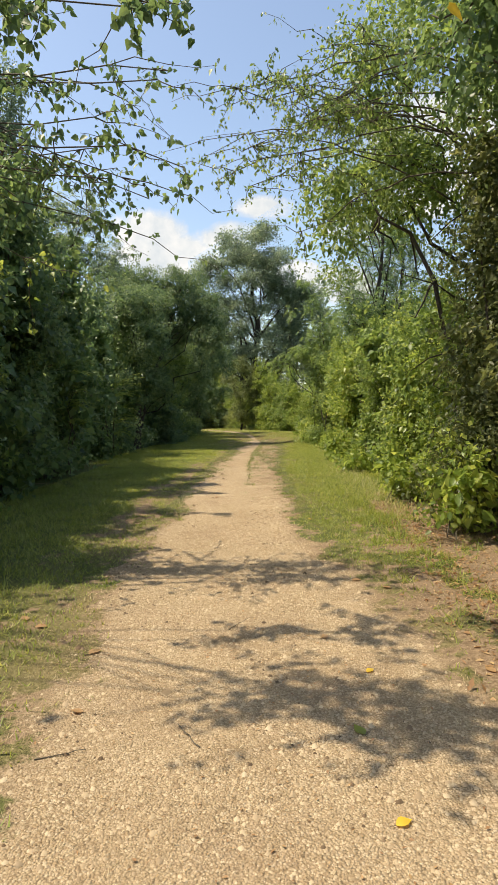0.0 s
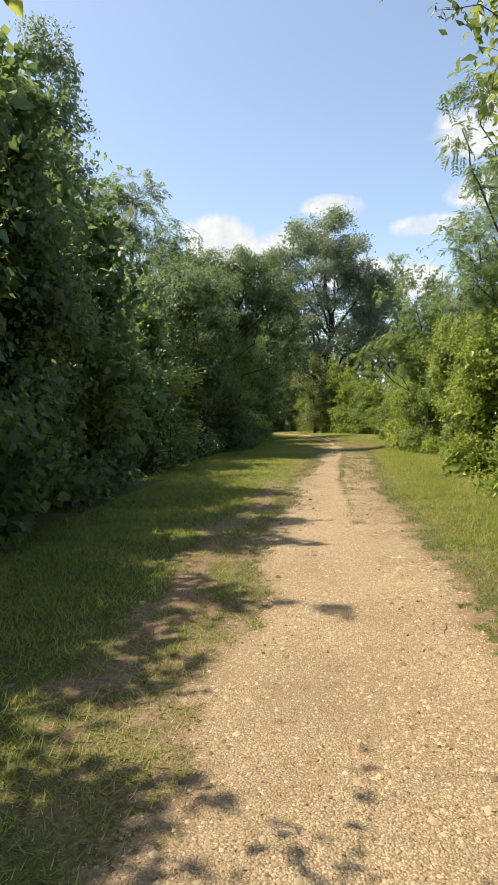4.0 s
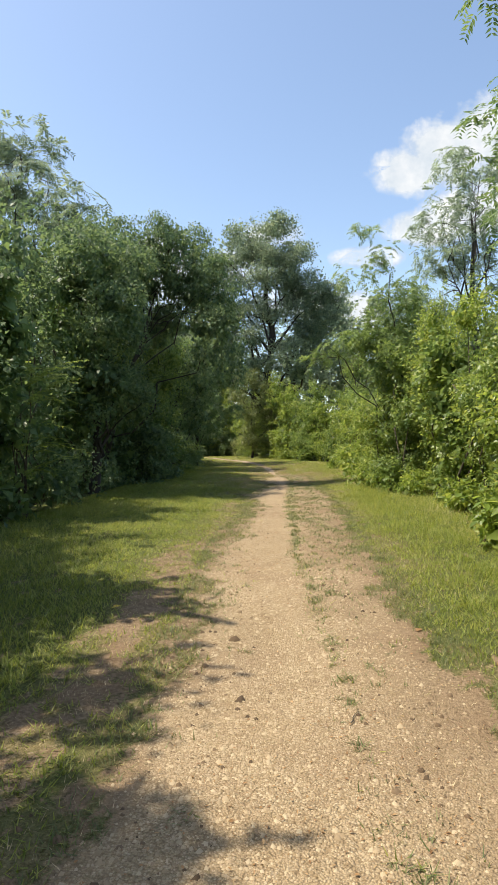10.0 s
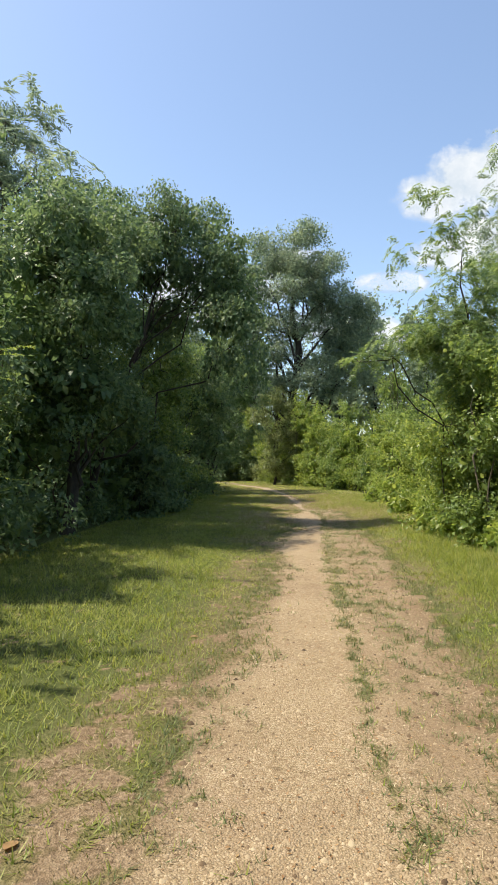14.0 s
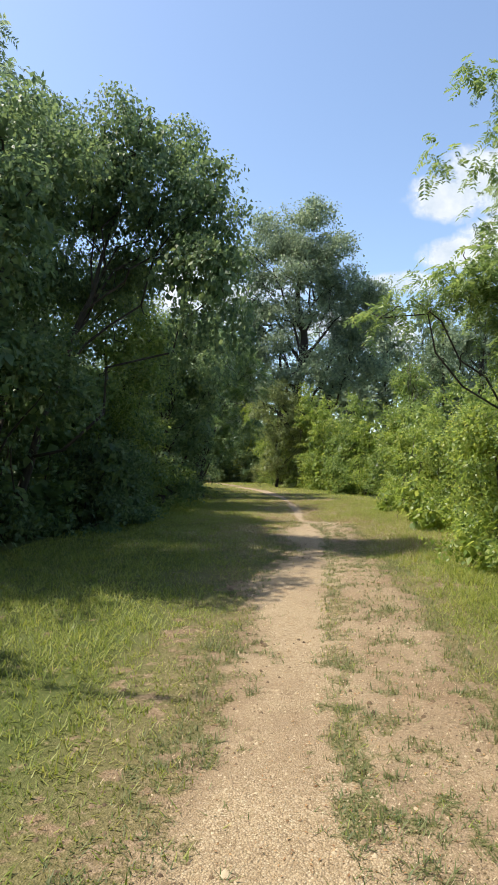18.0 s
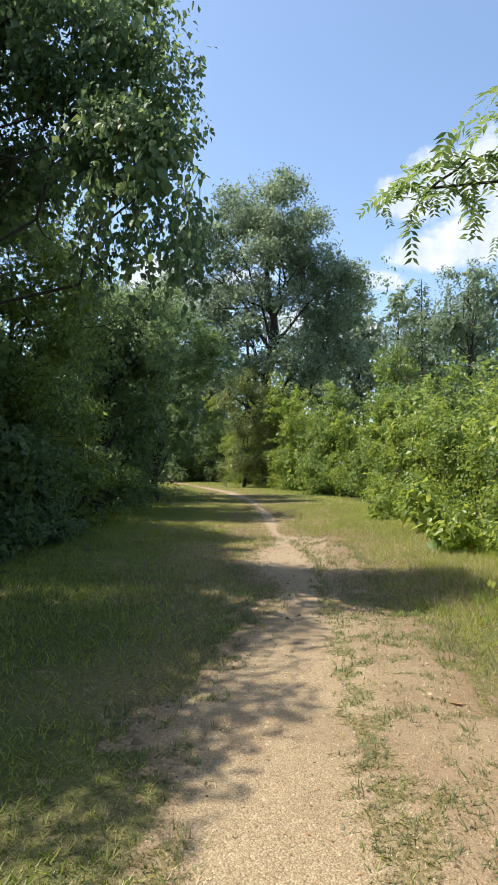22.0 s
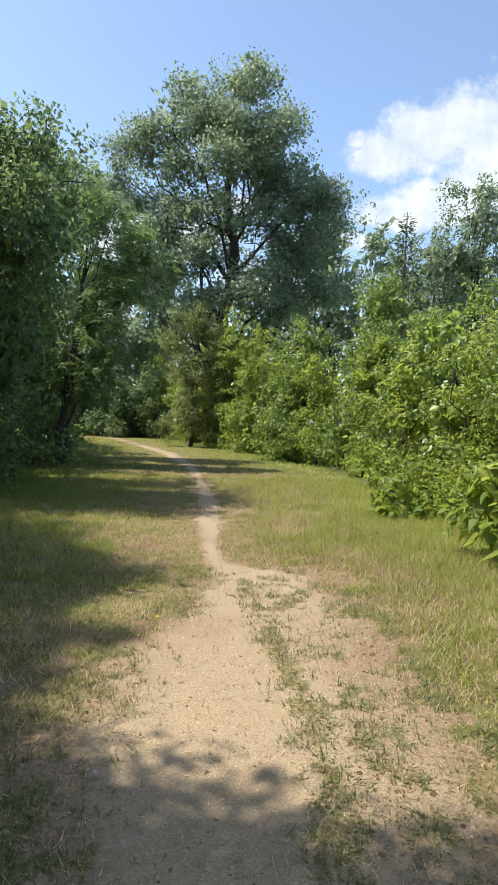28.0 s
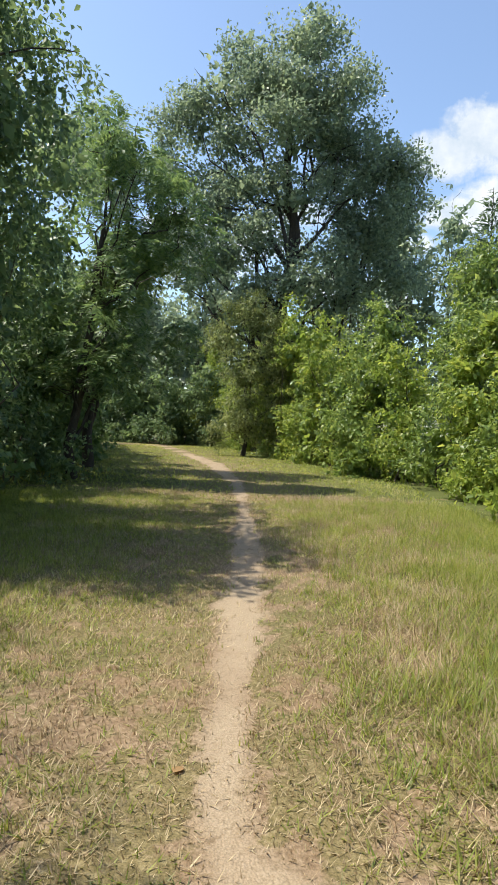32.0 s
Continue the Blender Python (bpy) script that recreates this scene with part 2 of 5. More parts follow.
def tube(points, radii, sides=7):
    points = np.array(points, float)
    n = len(points)
    ahead = unit(np.gradient(points, axis=0))
    ref = np.where(np.abs(ahead[:, 2:]) > 0.9, [[1.0, 0, 0]], [[0, 0, 1.0]])
    a = unit(np.cross(ahead, ref))
    b = np.cross(ahead, a)
    ang = np.linspace(0, 2 * np.pi, sides, endpoint=False)
    ring = (a[:, None] * np.cos(ang)[None, :, None] + b[:, None] * np.sin(ang)[None, :, None]) * np.array(radii)[:, None, None]
    v = (points[:, None] + ring).reshape(-1, 3)
    t = []
    for i in range(n - 1):
        for k in range(sides):
            p, q = i * sides + k, i * sides + (k + 1) % sides
            t += [(p, q, q + sides), (p, q + sides, p + sides)]
    return v, np.array(t)


def wavy(rng, a, b, steps, wobble, sag=0.0):
    a, b = np.array(a, float), np.array(b, float)
    s = np.linspace(0, 1, steps)[:, None]
    p = a + (b - a) * s
    off = rng.normal(size=(steps, 3)) * wobble * np.linalg.norm(b - a)
    off[0] = off[-1] = 0
    p = p + off
    p[:, 2] += sag * np.sin(s[:, 0] * np.pi)
    return p


def join_arrays(pieces):
    vs, ts, n = [], [], 0
    for v, t in pieces:
        vs.append(v)
        ts.append(t + n)
        n += len(v)
    return np.concatenate(vs), np.concatenate(ts)


def shrub(x, y, blobs, leaves, label, mat, leaf=0.075, width=0.55, seed=0, stems=6, shape=DIAMOND, name="shrub", group="", category="shrub", inner=0.22, spread=0.12, per=12, droop=0.3, shoots=4, stem_r=0.028):
    """A bush: an Empty at its foot with stems and foliage. Blobs are (dx, dy, z, rx, ry, rz)."""
    rng = np.random.default_rng(seed)
    ob = thing(name, x, y, label, category, group)
    for k in range(stems):
        b = blobs[k % len(blobs)]
        end = np.array(b[:3]) + rng.uniform(-0.5, 0.5, 3) * np.array(b[3:6])
        end[2] = max(end[2], 0.2)
        p = wavy(rng, (rng.uniform(-0.35, 0.35), rng.uniform(-0.35, 0.35), -0.03), end, 6, 0.05)
        v, t = tube(p, np.linspace(stem_r, stem_r * 0.3, 6), 5)
        part("stem", mesh_of("stem", v, t, TWIG), ob)
    part("foliage", crown(rng, blobs, leaves, leaf, width, mat, per, spread, shape, inner, droop), ob)
    for k in range(shoots):
        b = np.array(blobs[-1 - k % min(3, len(blobs))])
        u = unit(rng.normal(size=3) * [1, 1, 0.3] + [0, 0, 0.7])
        a = b[:3] + u * b[3:6] * 0.7
        q = wavy(rng, a, a + u * rng.uniform(0.5, 1.1) + [0, 0, 0.25], 6, 0.05, 0.05)
        i = rng.uniform(0, 5, 34)
        at = np.stack([np.interp(i, range(6), q[:, c]) for c in range(3)], -1) + rng.normal(size=(34, 3)) * 0.035
        size = leaf * rng.uniform(0.7, 1.3, 34)
        pieces = [leaf_arrays(rng, at, rng.normal(size=at.shape) + u, rng.normal(size=at.shape) * 0.5 + [0, 0, 1], size, size * width, shape)]
        part("shoot", mesh_of("shoot", *join_arrays(pieces + [tube(q, np.linspace(0.006, 0.002, 6), 3)]), mat), ob)
    return ob


def tree(x, y, height, trunk_r, blobs, leaves, label, mat, leaf=0.12, width=0.55, seed=0, lean=(0, 0), limbs=8, shape=DIAMOND, group="", per=12, spread=0.2, inner=0.2, category="tree", trunk_top=0.75, name="tree", droop=0.3, fronds=0.0):
    rng = np.random.default_rng(seed)
    ob = thing(name, x, y, label, category, group)
    top = (lean[0], lean[1], height * trunk_top)
    p = wavy(rng, (0, 0, -0.05), top, 9, 0.012)
    rad = trunk_r * np.array([1.35, 1.0, 0.92, 0.84, 0.74, 0.62, 0.48, 0.34, 0.16])
    v, t = tube(p, rad, 10)
    part("trunk", mesh_of("trunk", v, t, BARK), ob)
    for k in range(limbs):
        b = blobs[k % len(blobs)]
        end = np.array(b[:3]) + rng.uniform(-0.45, 0.45, 3) * np.array(b[3:6])
        s = np.clip((end[2] - 0.25 * height) / height, 0.18, 0.9)
        i = min(8, int(s / trunk_top * 8))
        q = wavy(rng, p[i], end, 7, 0.035, 0.03 * height * rng.random())
        pieces = [tube(q, np.linspace(rad[i] * 0.42, 0.012, 7), 6)]
        for j in range(5):
            a = q[rng.integers(2, 7)]
            pieces.append(tube(wavy(rng, a, a + rng.normal(size=3) * np.array(b[3:6]) * 0.45, 5, 0.06), np.linspace(max(rad[i] * 0.16, 0.014), 0.006, 5), 5))
        v, t = join_arrays(pieces)
        part("limb", mesh_of("limb", v, t, BARK), ob)
    if fronds:
        part("crown", frond_crown(rng, blobs, leaves // 14, fronds, mat, 7, width), ob)
    else:
        part("crown", crown(rng, blobs, leaves, leaf, width, mat, per, spread, shape, inner, droop), ob)
    return ob


def blob_column(rng, h, r, n, base=0.0, flare=1.0):
    """Blobs for an uneven leafy mass standing on the ground, h high and r in half-width."""
    out = []
    for k in range(n):
        f = (k + 0.5) / n
        z = base + (h - base) * f * 0.88
        w = r * (1.0 - 0.45 * f ** 2 * flare) * rng.uniform(0.75, 1.1)
        out.append((rng.uniform(-0.35, 0.35) * r, rng.uniform(-0.45, 0.45) * r, z, w * rng.uniform(0.7, 1.0), w * rng.uniform(0.8, 1.1), (h - base) / n * rng.uniform(0.75, 1.0)))
    return out


# ---- ground ----
GRAVEL_L = [(-8, -1.1), (0, -1.1), (3.4, -1.06), (4.3, -1.18), (6, -1.24), (7.6, -1.32), (9.7, -1.16), (12.2, -1.45), (14.2, -1.26), (15.4, -1.2), (17.2, -1.12), (18.7, -1.3), (19.6, -1.25),
            (20.5, -1.12), (24, -0.86), (26, -0.8), (27, -1.02), (28, -1.08), (28.8, -0.8), (30, -0.5), (31.5, -0.3), (33.4, -0.66), (34.2, -0.66), (35.4, -0.4), (36.3, -0.2), (36.9, -0.18), (37.5, -0.31),
            (38.4, -0.33), (40, -0.45), (43, -0.52), (45.6, -0.66), (50.8, -1.2), (58.5, -3.0), (75, -8.0), (100, -18)]
GRAVEL_R = [(-8, 1.5), (0, 1.5), (2.7, 1.25), (4.2, 0.95), (5.8, 0.72), (7.8, 0.42), (9.5, 0.42), (12, 0.42), (13.6, 0.54), (15.2, 0.42), (18.4, 0.45), (20.5, 0.55), (24, 0.78), (25.4, 0.84), (27, 0.82), (28.4, 0.92),
            (29.6, 1.02), (30.6, 0.72), (33.2, 0.9), (35.4, 0.84), (36.6, 0.84), (37.2, 0.0), (38.4, -0.06), (39.5, -0.02), (41.2, -0.03), (43, -0.14), (45.6, -0.38), (50.8, -0.8), (58, -2.0), (75, -7.5), (100, -17.3)]
STRIP = [(-8, -0.2), (7, -0.2), (12, -0.18), (18.8, -0.24), (20.4, -0.17), (23.8, -0.06), (26.5, 0.08), (28.4, 0.14), (30.4, 0.24), (31.6, 0.3), (33.6, 0.38), (34.8, 0.3), (35.8, 0.14), (37, 0.2), (100, 0.2)]
STRIP_W = [(-8, 0.1), (12, 0.1), (20, 0.11), (23, 0.17), (26.5, 0.26), (28.4, 0.15), (30.4, 0.2), (33.4, 0.16), (36.4, 0.14), (100, 0.1)]


def along(table, y):
    ys, xs = zip(*table)
    return np.interp(y, ys, xs)


def value_noise(x, y, scale, seed):
    """Smooth noise from a seeded lattice, for masks and unevenness."""
    rng = np.random.default_rng(seed)
    g = rng.random((256, 256))
    u, v = np.asarray(x) * scale + 1000, np.asarray(y) * scale + 1000
    i, j = np.floor(u).astype(int), np.floor(v).astype(int)
    fu, fv = u - i, v - j
    fu, fv = fu * fu * (3 - 2 * fu), fv * fv * (3 - 2 * fv)
    at = lambda a, b: g[a % 256, b % 256]
    return (at(i, j) * (1 - fu) + at(i + 1, j) * fu) * (1 - fv) + (at(i, j + 1) * (1 - fu) + at(i + 1, j + 1) * fu) * fv


def outside(x, y):
    """How far a place lies outside the worn track, in metres, with a ragged edge."""
    wob = (value_noise(x, y, 1.3, 3) - 0.5) * 0.22 + (value_noise(x, y, 4.5, 4) - 0.5) * 0.22 + (value_noise(x, y, 11.0, 5) - 0.5) * 0.08
    left, right = along(GRAVEL_L, y), along(GRAVEL_R, y)
    return np.maximum(left - x, x - right) + wob * np.clip((right - left) / 0.9, 0.22, 1)


def stony(x, y):
    """1 on the worn track, 0 beside it."""
    rut = np.clip((x - along(STRIP, y) - 0.05) / 0.2, 0, 1) * np.clip((y - 9) / 6, 0, 1) * np.clip((36 - y) / 2, 0, 1)
    return np.clip(np.where(y > 36, 0.2, 0.5) - outside(x, y) / np.where(y > 36, 0.12, 0.3), 0, 1) * (1 - 0.5 * rut * (0.5 + value_noise(x, y, 2.6, 19)))


def scuffed(x, y):
    """Bare reddish patches in the turf a step away from the track's left edge, and a few beside the footpath."""
    d = along(GRAVEL_L, y) - x + (value_noise(x, y, 2.1, 27) - 0.5) * 0.35
    run = np.clip((y - 6.8) / 1.0, 0, 1) * np.clip((20.2 - y) / 1.2, 0, 1) + 0.5 * np.clip((y - 22.8) / 0.8, 0, 1) * np.clip((26.4 - y) / 0.8, 0, 1)
    band = np.clip(1.3 - np.abs(d - 0.60) / 0.28, 0, 1) * run
    spots = ((0.3, 41.7, 0.24, 1.1), (0.2, 38.5, 0.14, 0.5), (1.0, 36.9, 0.2, 0.5), (-0.9, 38.0, 0.3, 0.4), (0.9, 39.4, 0.22, 0.5))
    for px, py, rx, ry in spots:
        r = np.sqrt(((x - px) / rx) ** 2 + ((y - py) / ry) ** 2) + (value_noise(x, y, 5.0, 28) - 0.5) * 0.8
        band = np.maximum(band, 0.8 * np.clip(1.6 - r, 0, 1))
    return np.clip(band, 0, 1)


def tufts(x, y):
    """Where the grass stands: closed turf away from the track, loose tufts at its edges and between the wheel marks."""
    d = outside(x, y)
    thin = np.clip((y - 27) / 9, 0, 1) * np.clip(1 - (np.abs(x - 0.1) - 1.5) / 1.0, 0, 1) * np.clip((48 - y) / 4, 0, 1)
    under = np.clip((x - 0.9) / 0.4, 0, 1) * np.clip((9.5 - y) / 3, 0, 1)
    under = np.maximum(under, 1.7 * np.clip((x - 1.62 - 0.3 * value_noise(x, y, 2.0, 29)) / 0.15, 0, 1) * np.clip((12 - y) / 3, 0, 1))
    on_right = x > (along(GRAVEL_L, y) + along(GRAVEL_R, y)) / 2
    c = np.where(on_right, np.interp(d, [-0.3, -0.1, 0.06, 0.2, 0.5], [0.0, 0.14, 0.52, 0.84, 1.0]), np.interp(d, [-0.35, -0.12, 0.05, 0.3, 0.9], [0.0, 0.2, 0.62, 0.80, 1.0]))
    c = np.where(y > 36.5, np.interp(d, [-0.16, -0.05, 0.06], [0.0, 0.55, 0.92]), c)
    c = c * (1 - 0.14 * thin) * (1 - 0.45 * under) * (1 - 0.55 * scuffed(x, y))
    later = np.clip((y - 12) / 8, 0, 1) * np.clip((37.2 - y) / 1.0, 0, 1)
    strip = np.exp(-((x - along(STRIP, y)) / along(STRIP_W, y)) ** 2) * np.clip((y - 9) / 10, 0, 1) * np.clip((37.2 - y) / 1.0, 0, 1)
    c = np.maximum(c, 0.80 * strip)
    c = np.maximum(c, 0.49 * later * ((x > along(STRIP, y)) & (d < 0.2)))
    c = np.maximum(c, 0.60 * later * np.clip(1 - (x - along(GRAVEL_L, y)) / 0.4, 0, 1) * (d < 0.2))
    n = value_noise(x, y, 1.7, 9) * 0.14 + value_noise(x, y, 5.9, 10) * 0.26 + value_noise(x, y, 13.0, 16) * 0.36 + value_noise(x, y, 29.0, 18) * 0.24
    return np.clip((n - 0.5 - 0.25 * (1 - 2 * c)) * 5 + 0.3, 0, 1) * (c > 0.02)


def bare(x, y):
    return 1 - tufts(x, y) * np.clip(np.where(y > 36.5, 0.95, 0.7) + outside(x, y) / 0.6, 0.6, 1)


def dryness(x, y):
    """How dry the grass is: patches beside the track."""
    far = np.clip((y - 26) / 12, 0, 1)
    n = value_noise(x, y, 0.7, 6) * 0.5 + value_noise(x, y, 2.4, 7) * 0.3 + value_noise(x, y, 8.0, 8) * 0.2
    return np.maximum(scuffed(x, y), np.clip(1.15 - np.maximum(outside(x, y), 0) / (1.0 + 2.2 * far), 0, 1) * np.maximum(np.clip((n - 0.26 + 0.08 * far) * 3.2, 0, 1), far * np.where(np.abs(x - 0.1) < 2.4, 0.7, 0.3)))


def height_of(x, y):
    z = (value_noise(x, y, 0.35, 11) - 0.5) * 0.05 + (value_noise(x, y, 1.7, 12) - 0.5) * 0.022 + (value_noise(x, y, 6.0, 13) - 0.5) * 0.008
    mid = (along(GRAVEL_L, y) + along(GRAVEL_R, y)) / 2
    return z + 0.012 * np.clip(np.abs(x - mid) - 0.7, 0, 1.5) - 0.02


gm, gt, gout = material("ground")
bare_at = gt.nodes.new("ShaderNodeAttribute")
bare_at.attribute_name = "bare"
dry_at = gt.nodes.new("ShaderNodeAttribute")
dry_at.attribute_name = "dry"
stone_at = gt.nodes.new("ShaderNodeAttribute")
stone_at.attribute_name = "stony"
gp = gt.nodes.new("ShaderNodeNewGeometry").outputs["Position"]
fine, coarse, grit = noise_of(gt, 38, 5, gp), noise_of(gt, 2.2, 4, gp), noise_of(gt, 140, 3, gp)
vor = node(gt, "ShaderNodeTexVoronoi", Scale=100.0)
gt.links.new(gp, vor.inputs["Vector"])
vor2 = node(gt, "ShaderNodeTexVoronoi", Scale=75.0)
gt.links.new(gp, vor2.inputs["Vector"])
stone_tone = gt.nodes.new("ShaderNodeSeparateColor")
gt.links.new(vor.outputs["Color"], stone_tone.inputs[0])
sand = ramp(gt, coarse, [(0.3, (0.36, 0.262, 0.154)), (0.7, (0.49, 0.380, 0.240))])
stones = ramp(gt, stone_tone.outputs[0], [(0.0, (0.20, 0.138, 0.078)), (0.3, (0.41, 0.308, 0.184)), (0.75, (0.52, 0.406, 0.256)), (1.0, (0.66, 0.55, 0.385))])
spot = gt.nodes.new("ShaderNodeSeparateXYZ")
gt.links.new(gp, spot.inputs[0])
sandy = calc(gt, "MULTIPLY", calc(gt, "SUBTRACT", spot.outputs[1], 20.0, False), 0.055, True)
patches = ramp(gt, noise_of(gt, 1.1, 4, gp), [(0.38, (0.45, 0.45, 0.45)), (0.62, (1, 1, 1))])
sand = mix(gt, calc(gt, "MULTIPLY", sandy, 0.8), sand, ramp(gt, fine, [(0.3, (0.33, 0.255, 0.175)), (0.65, (0.46, 0.378, 0.285))]))
stone_mix = calc(gt, "MULTIPLY", calc(gt, "MULTIPLY", patches, 0.8), calc(gt, "SUBTRACT", 1.0, calc(gt, "MULTIPLY", sandy, 0.8)))
gravel = mix(gt, stone_mix, sand, stones)
# shade in the crevices between stones, darkened into the gravel colour
seam_shade = calc(gt, "MULTIPLY", calc(gt, "SUBTRACT", vor.outputs["Distance"], 0.36), 3.2, True)
gravel = mix(gt, calc(gt, "MULTIPLY", calc(gt, "MULTIPLY", seam_shade, 0.5), calc(gt, "SUBTRACT", 1.0, calc(gt, "MULTIPLY", sandy, 0.6))), gravel, (0.20, 0.138, 0.080))
dirt = ramp(gt, noise_of(gt, 0.9, 5, gp), [(0.48, (0, 0, 0)), (0.72, (1, 1, 1))])
gravel = mix(gt, calc(gt, "MULTIPLY", dirt, 0.6), gravel, (0.26, 0.180, 0.115))
debris = ramp(gt, noise_of(gt, 17, 7, gp, 0.65), [(0.53, (0, 0, 0)), (0.66, (1, 1, 1))])
where_debris = ramp(gt, noise_of(gt, 1.7, 5, gp), [(0.42, (0, 0, 0)), (0.62, (1, 1, 1))])
gravel = mix(gt, calc(gt, "MULTIPLY", calc(gt, "MULTIPLY", debris, where_debris), 0.75), gravel, (0.155, 0.102, 0.058))
gravel = mix(gt, calc(gt, "MULTIPLY", calc(gt, "SUBTRACT", fine, 0.47, True), 2.2), gravel, (0.27, 0.18, 0.10))
turf = ramp(gt, fine, [(0.25, (0.055, 0.075, 0.020)), (0.6, (0.120, 0.140, 0.040)), (0.85, (0.20, 0.19, 0.08))])
straw = ramp(gt, fine, [(0.28, (0.13, 0.095, 0.045)), (0.5, (0.25, 0.185, 0.095)), (0.75, (0.40, 0.31, 0.18))])
soil = ramp(gt, fine, [(0.25, (0.12, 0.080, 0.048)), (0.5, (0.25, 0.176, 0.108)), (0.75, (0.40, 0.300, 0.195))])
soil = mix(gt, calc(gt, "MULTIPLY", dirt, 0.6), soil, (0.23, 0.145, 0.085))
soil = mix(gt, calc(gt, "ADD", stone_at.outputs["Fac"], calc(gt, "MULTIPLY", calc(gt, "SUBTRACT", fine, 0.5), 0.8), True), soil, gravel)
edge = calc(gt, "ADD", bare_at.outputs["Fac"], calc(gt, "MULTIPLY", calc(gt, "SUBTRACT", fine, 0.5), 1.1))
edge = calc(gt, "MULTIPLY", calc(gt, "SUBTRACT", edge, 0.32), 2.6, True)
base = mix(gt, edge, mix(gt, calc(gt, "MULTIPLY", dry_at.outputs["Fac"], 0.75), turf, straw), soil)
# fine dark specks from the grit noise, weaker on bare ground
dark_specks = calc(gt, "MULTIPLY", calc(gt, "SUBTRACT", grit, 0.46), 3.5, True)
base = mix(gt, calc(gt, "MULTIPLY", dark_specks, calc(gt, "SUBTRACT", 0.8, calc(gt, "MULTIPLY", edge, 0.45))), base, (0.065, 0.055, 0.028))
gpr = node(gt, "ShaderNodeBsdfPrincipled", Roughness=0.95)
gpr.inputs["Specular IOR Level"].default_value = 0.15
gt.links.new(base, gpr.inputs["Base Color"])
hgt = calc(gt, "ADD", calc(gt, "MULTIPLY", vor.outputs["Distance"], -0.8), calc(gt, "ADD", calc(gt, "MULTIPLY", fine, 0.8), calc(gt, "MULTIPLY", vor2.outputs["Distance"], -0.35)))
gb = node(gt, "ShaderNodeBump", Strength=1.0, Distance=0.010)
gt.links.new(hgt, gb.inputs["Height"])
gt.links.new(calc(gt, "SUBTRACT", 1.0, calc(gt, "MULTIPLY", sandy, 0.6)), gb.inputs["Strength"])
gt.links.new(gb.outputs[0], gpr.inputs["Normal"])
gt.links.new(gpr.outputs[0], gout.inputs[0])
PEBBLE = leaf_material("pebble", (0.25, 0.175, 0.100), (0.39, 0.295, 0.180), (0.50, 0.400, 0.262), 0.02, 0.8, 1.0)

gx = np.concatenate([[-900, -300, -100, -40, -20, -12, -9, -7, -6, -5], np.arange(-4.2, 3.2, 0.06), [3.6, 4.2, 5, 8, 14, 24, 50, 120, 300, 900]])
gy = np.concatenate([[-900, -300, -80, -30, -10], [-4, -3, -2], np.arange(-1, 40, 0.07), np.arange(40, 66, 0.16), np.arange(66, 100, 1.0), [110, 130, 180, 400, 1500]])
GX, GY = np.meshgrid(gx, gy, indexing="ij")
near = (np.abs(GX) < 30) & (GY > -12) & (GY < 105)
GZ = np.where(near, height_of(GX, GY), -0.02)
idx = np.arange(GX.size).reshape(GX.shape)
quads = np.stack([idx[:-1, :-1], idx[1:, :-1], idx[1:, 1:], idx[:-1, 1:]], -1).reshape(-1, 4)
gme = mesh_of("ground", np.stack([GX, GY, GZ], -1).reshape(-1, 3), quads, gm)
for key, func in (("bare", bare), ("dry", dryness), ("stony", stony)):
    gme.attributes.new(key, "FLOAT", "POINT").data.foreach_set("value", np.where(near, func(GX, GY), 0).astype(np.float32).ravel())
gme.shade_smooth()
tagged(new("ground", gme), "gravel track worn through a mown grass clearing", "ground", kind="structure")


# ---- grass ----
def grass_blades(name, label, seed, count, x0, x1, y0, y1, tall, wide, mat, density, simple=True):
    rng = np.random.default_rng(seed)
    x, y = rng.uniform(x0, x1, count), rng.uniform(y0, y1, count)
    clump = 0.5 * value_noise(x, y, 3.0, seed + 1) + 0.5 * value_noise(x, y, 8.5, seed + 2)
    keep = rng.random(count) < density(x, y) * (0.2 + 1.6 * clump ** 1.4)
    x, y, clump = x[keep], y[keep], clump[keep]
    n = len(x)
    h = tall(x, y) * rng.uniform(0.45, 1.25, n) * (0.6 + 0.7 * clump)
    ang, bend = rng.uniform(0, 2 * np.pi, n), rng.uniform(0.3, 1.5, n)
    z = height_of(x, y) - 0.004
    out = np.stack([np.cos(ang), np.sin(ang), 0 * ang], -1)
    side = np.stack([-out[:, 1], out[:, 0], 0 * ang], -1)
    root = np.stack([x, y, z], -1)
    w = wide * rng.uniform(0.7, 1.4, n)[:, None]
    mid = root + out * (h * bend * 0.35)[:, None]
    mid[:, 2] += h * 0.62
    tip = root + out * (h * bend)[:, None]
    tip[:, 2] += h * (1.0 - 0.35 * bend)
    if simple:
        v = np.stack([root - side * w, root + side * w, tip], 1).reshape(-1, 3)
        t = np.arange(n * 3).reshape(-1, 3)
    else:
        v = np.stack([root - side * w, root + side * w, mid + side * w * 0.7, mid - side * w * 0.7, tip], 1).reshape(-1, 3)
        b = (np.arange(n) * 5)[:, None]
        t = np.concatenate([b + [0, 1, 2], b + [0, 2, 3], b + [3, 2, 4]])
    ob = new(name, mesh_of(name, v, t, mat))
    return tagged(ob, label, "grass", kind="stuff")


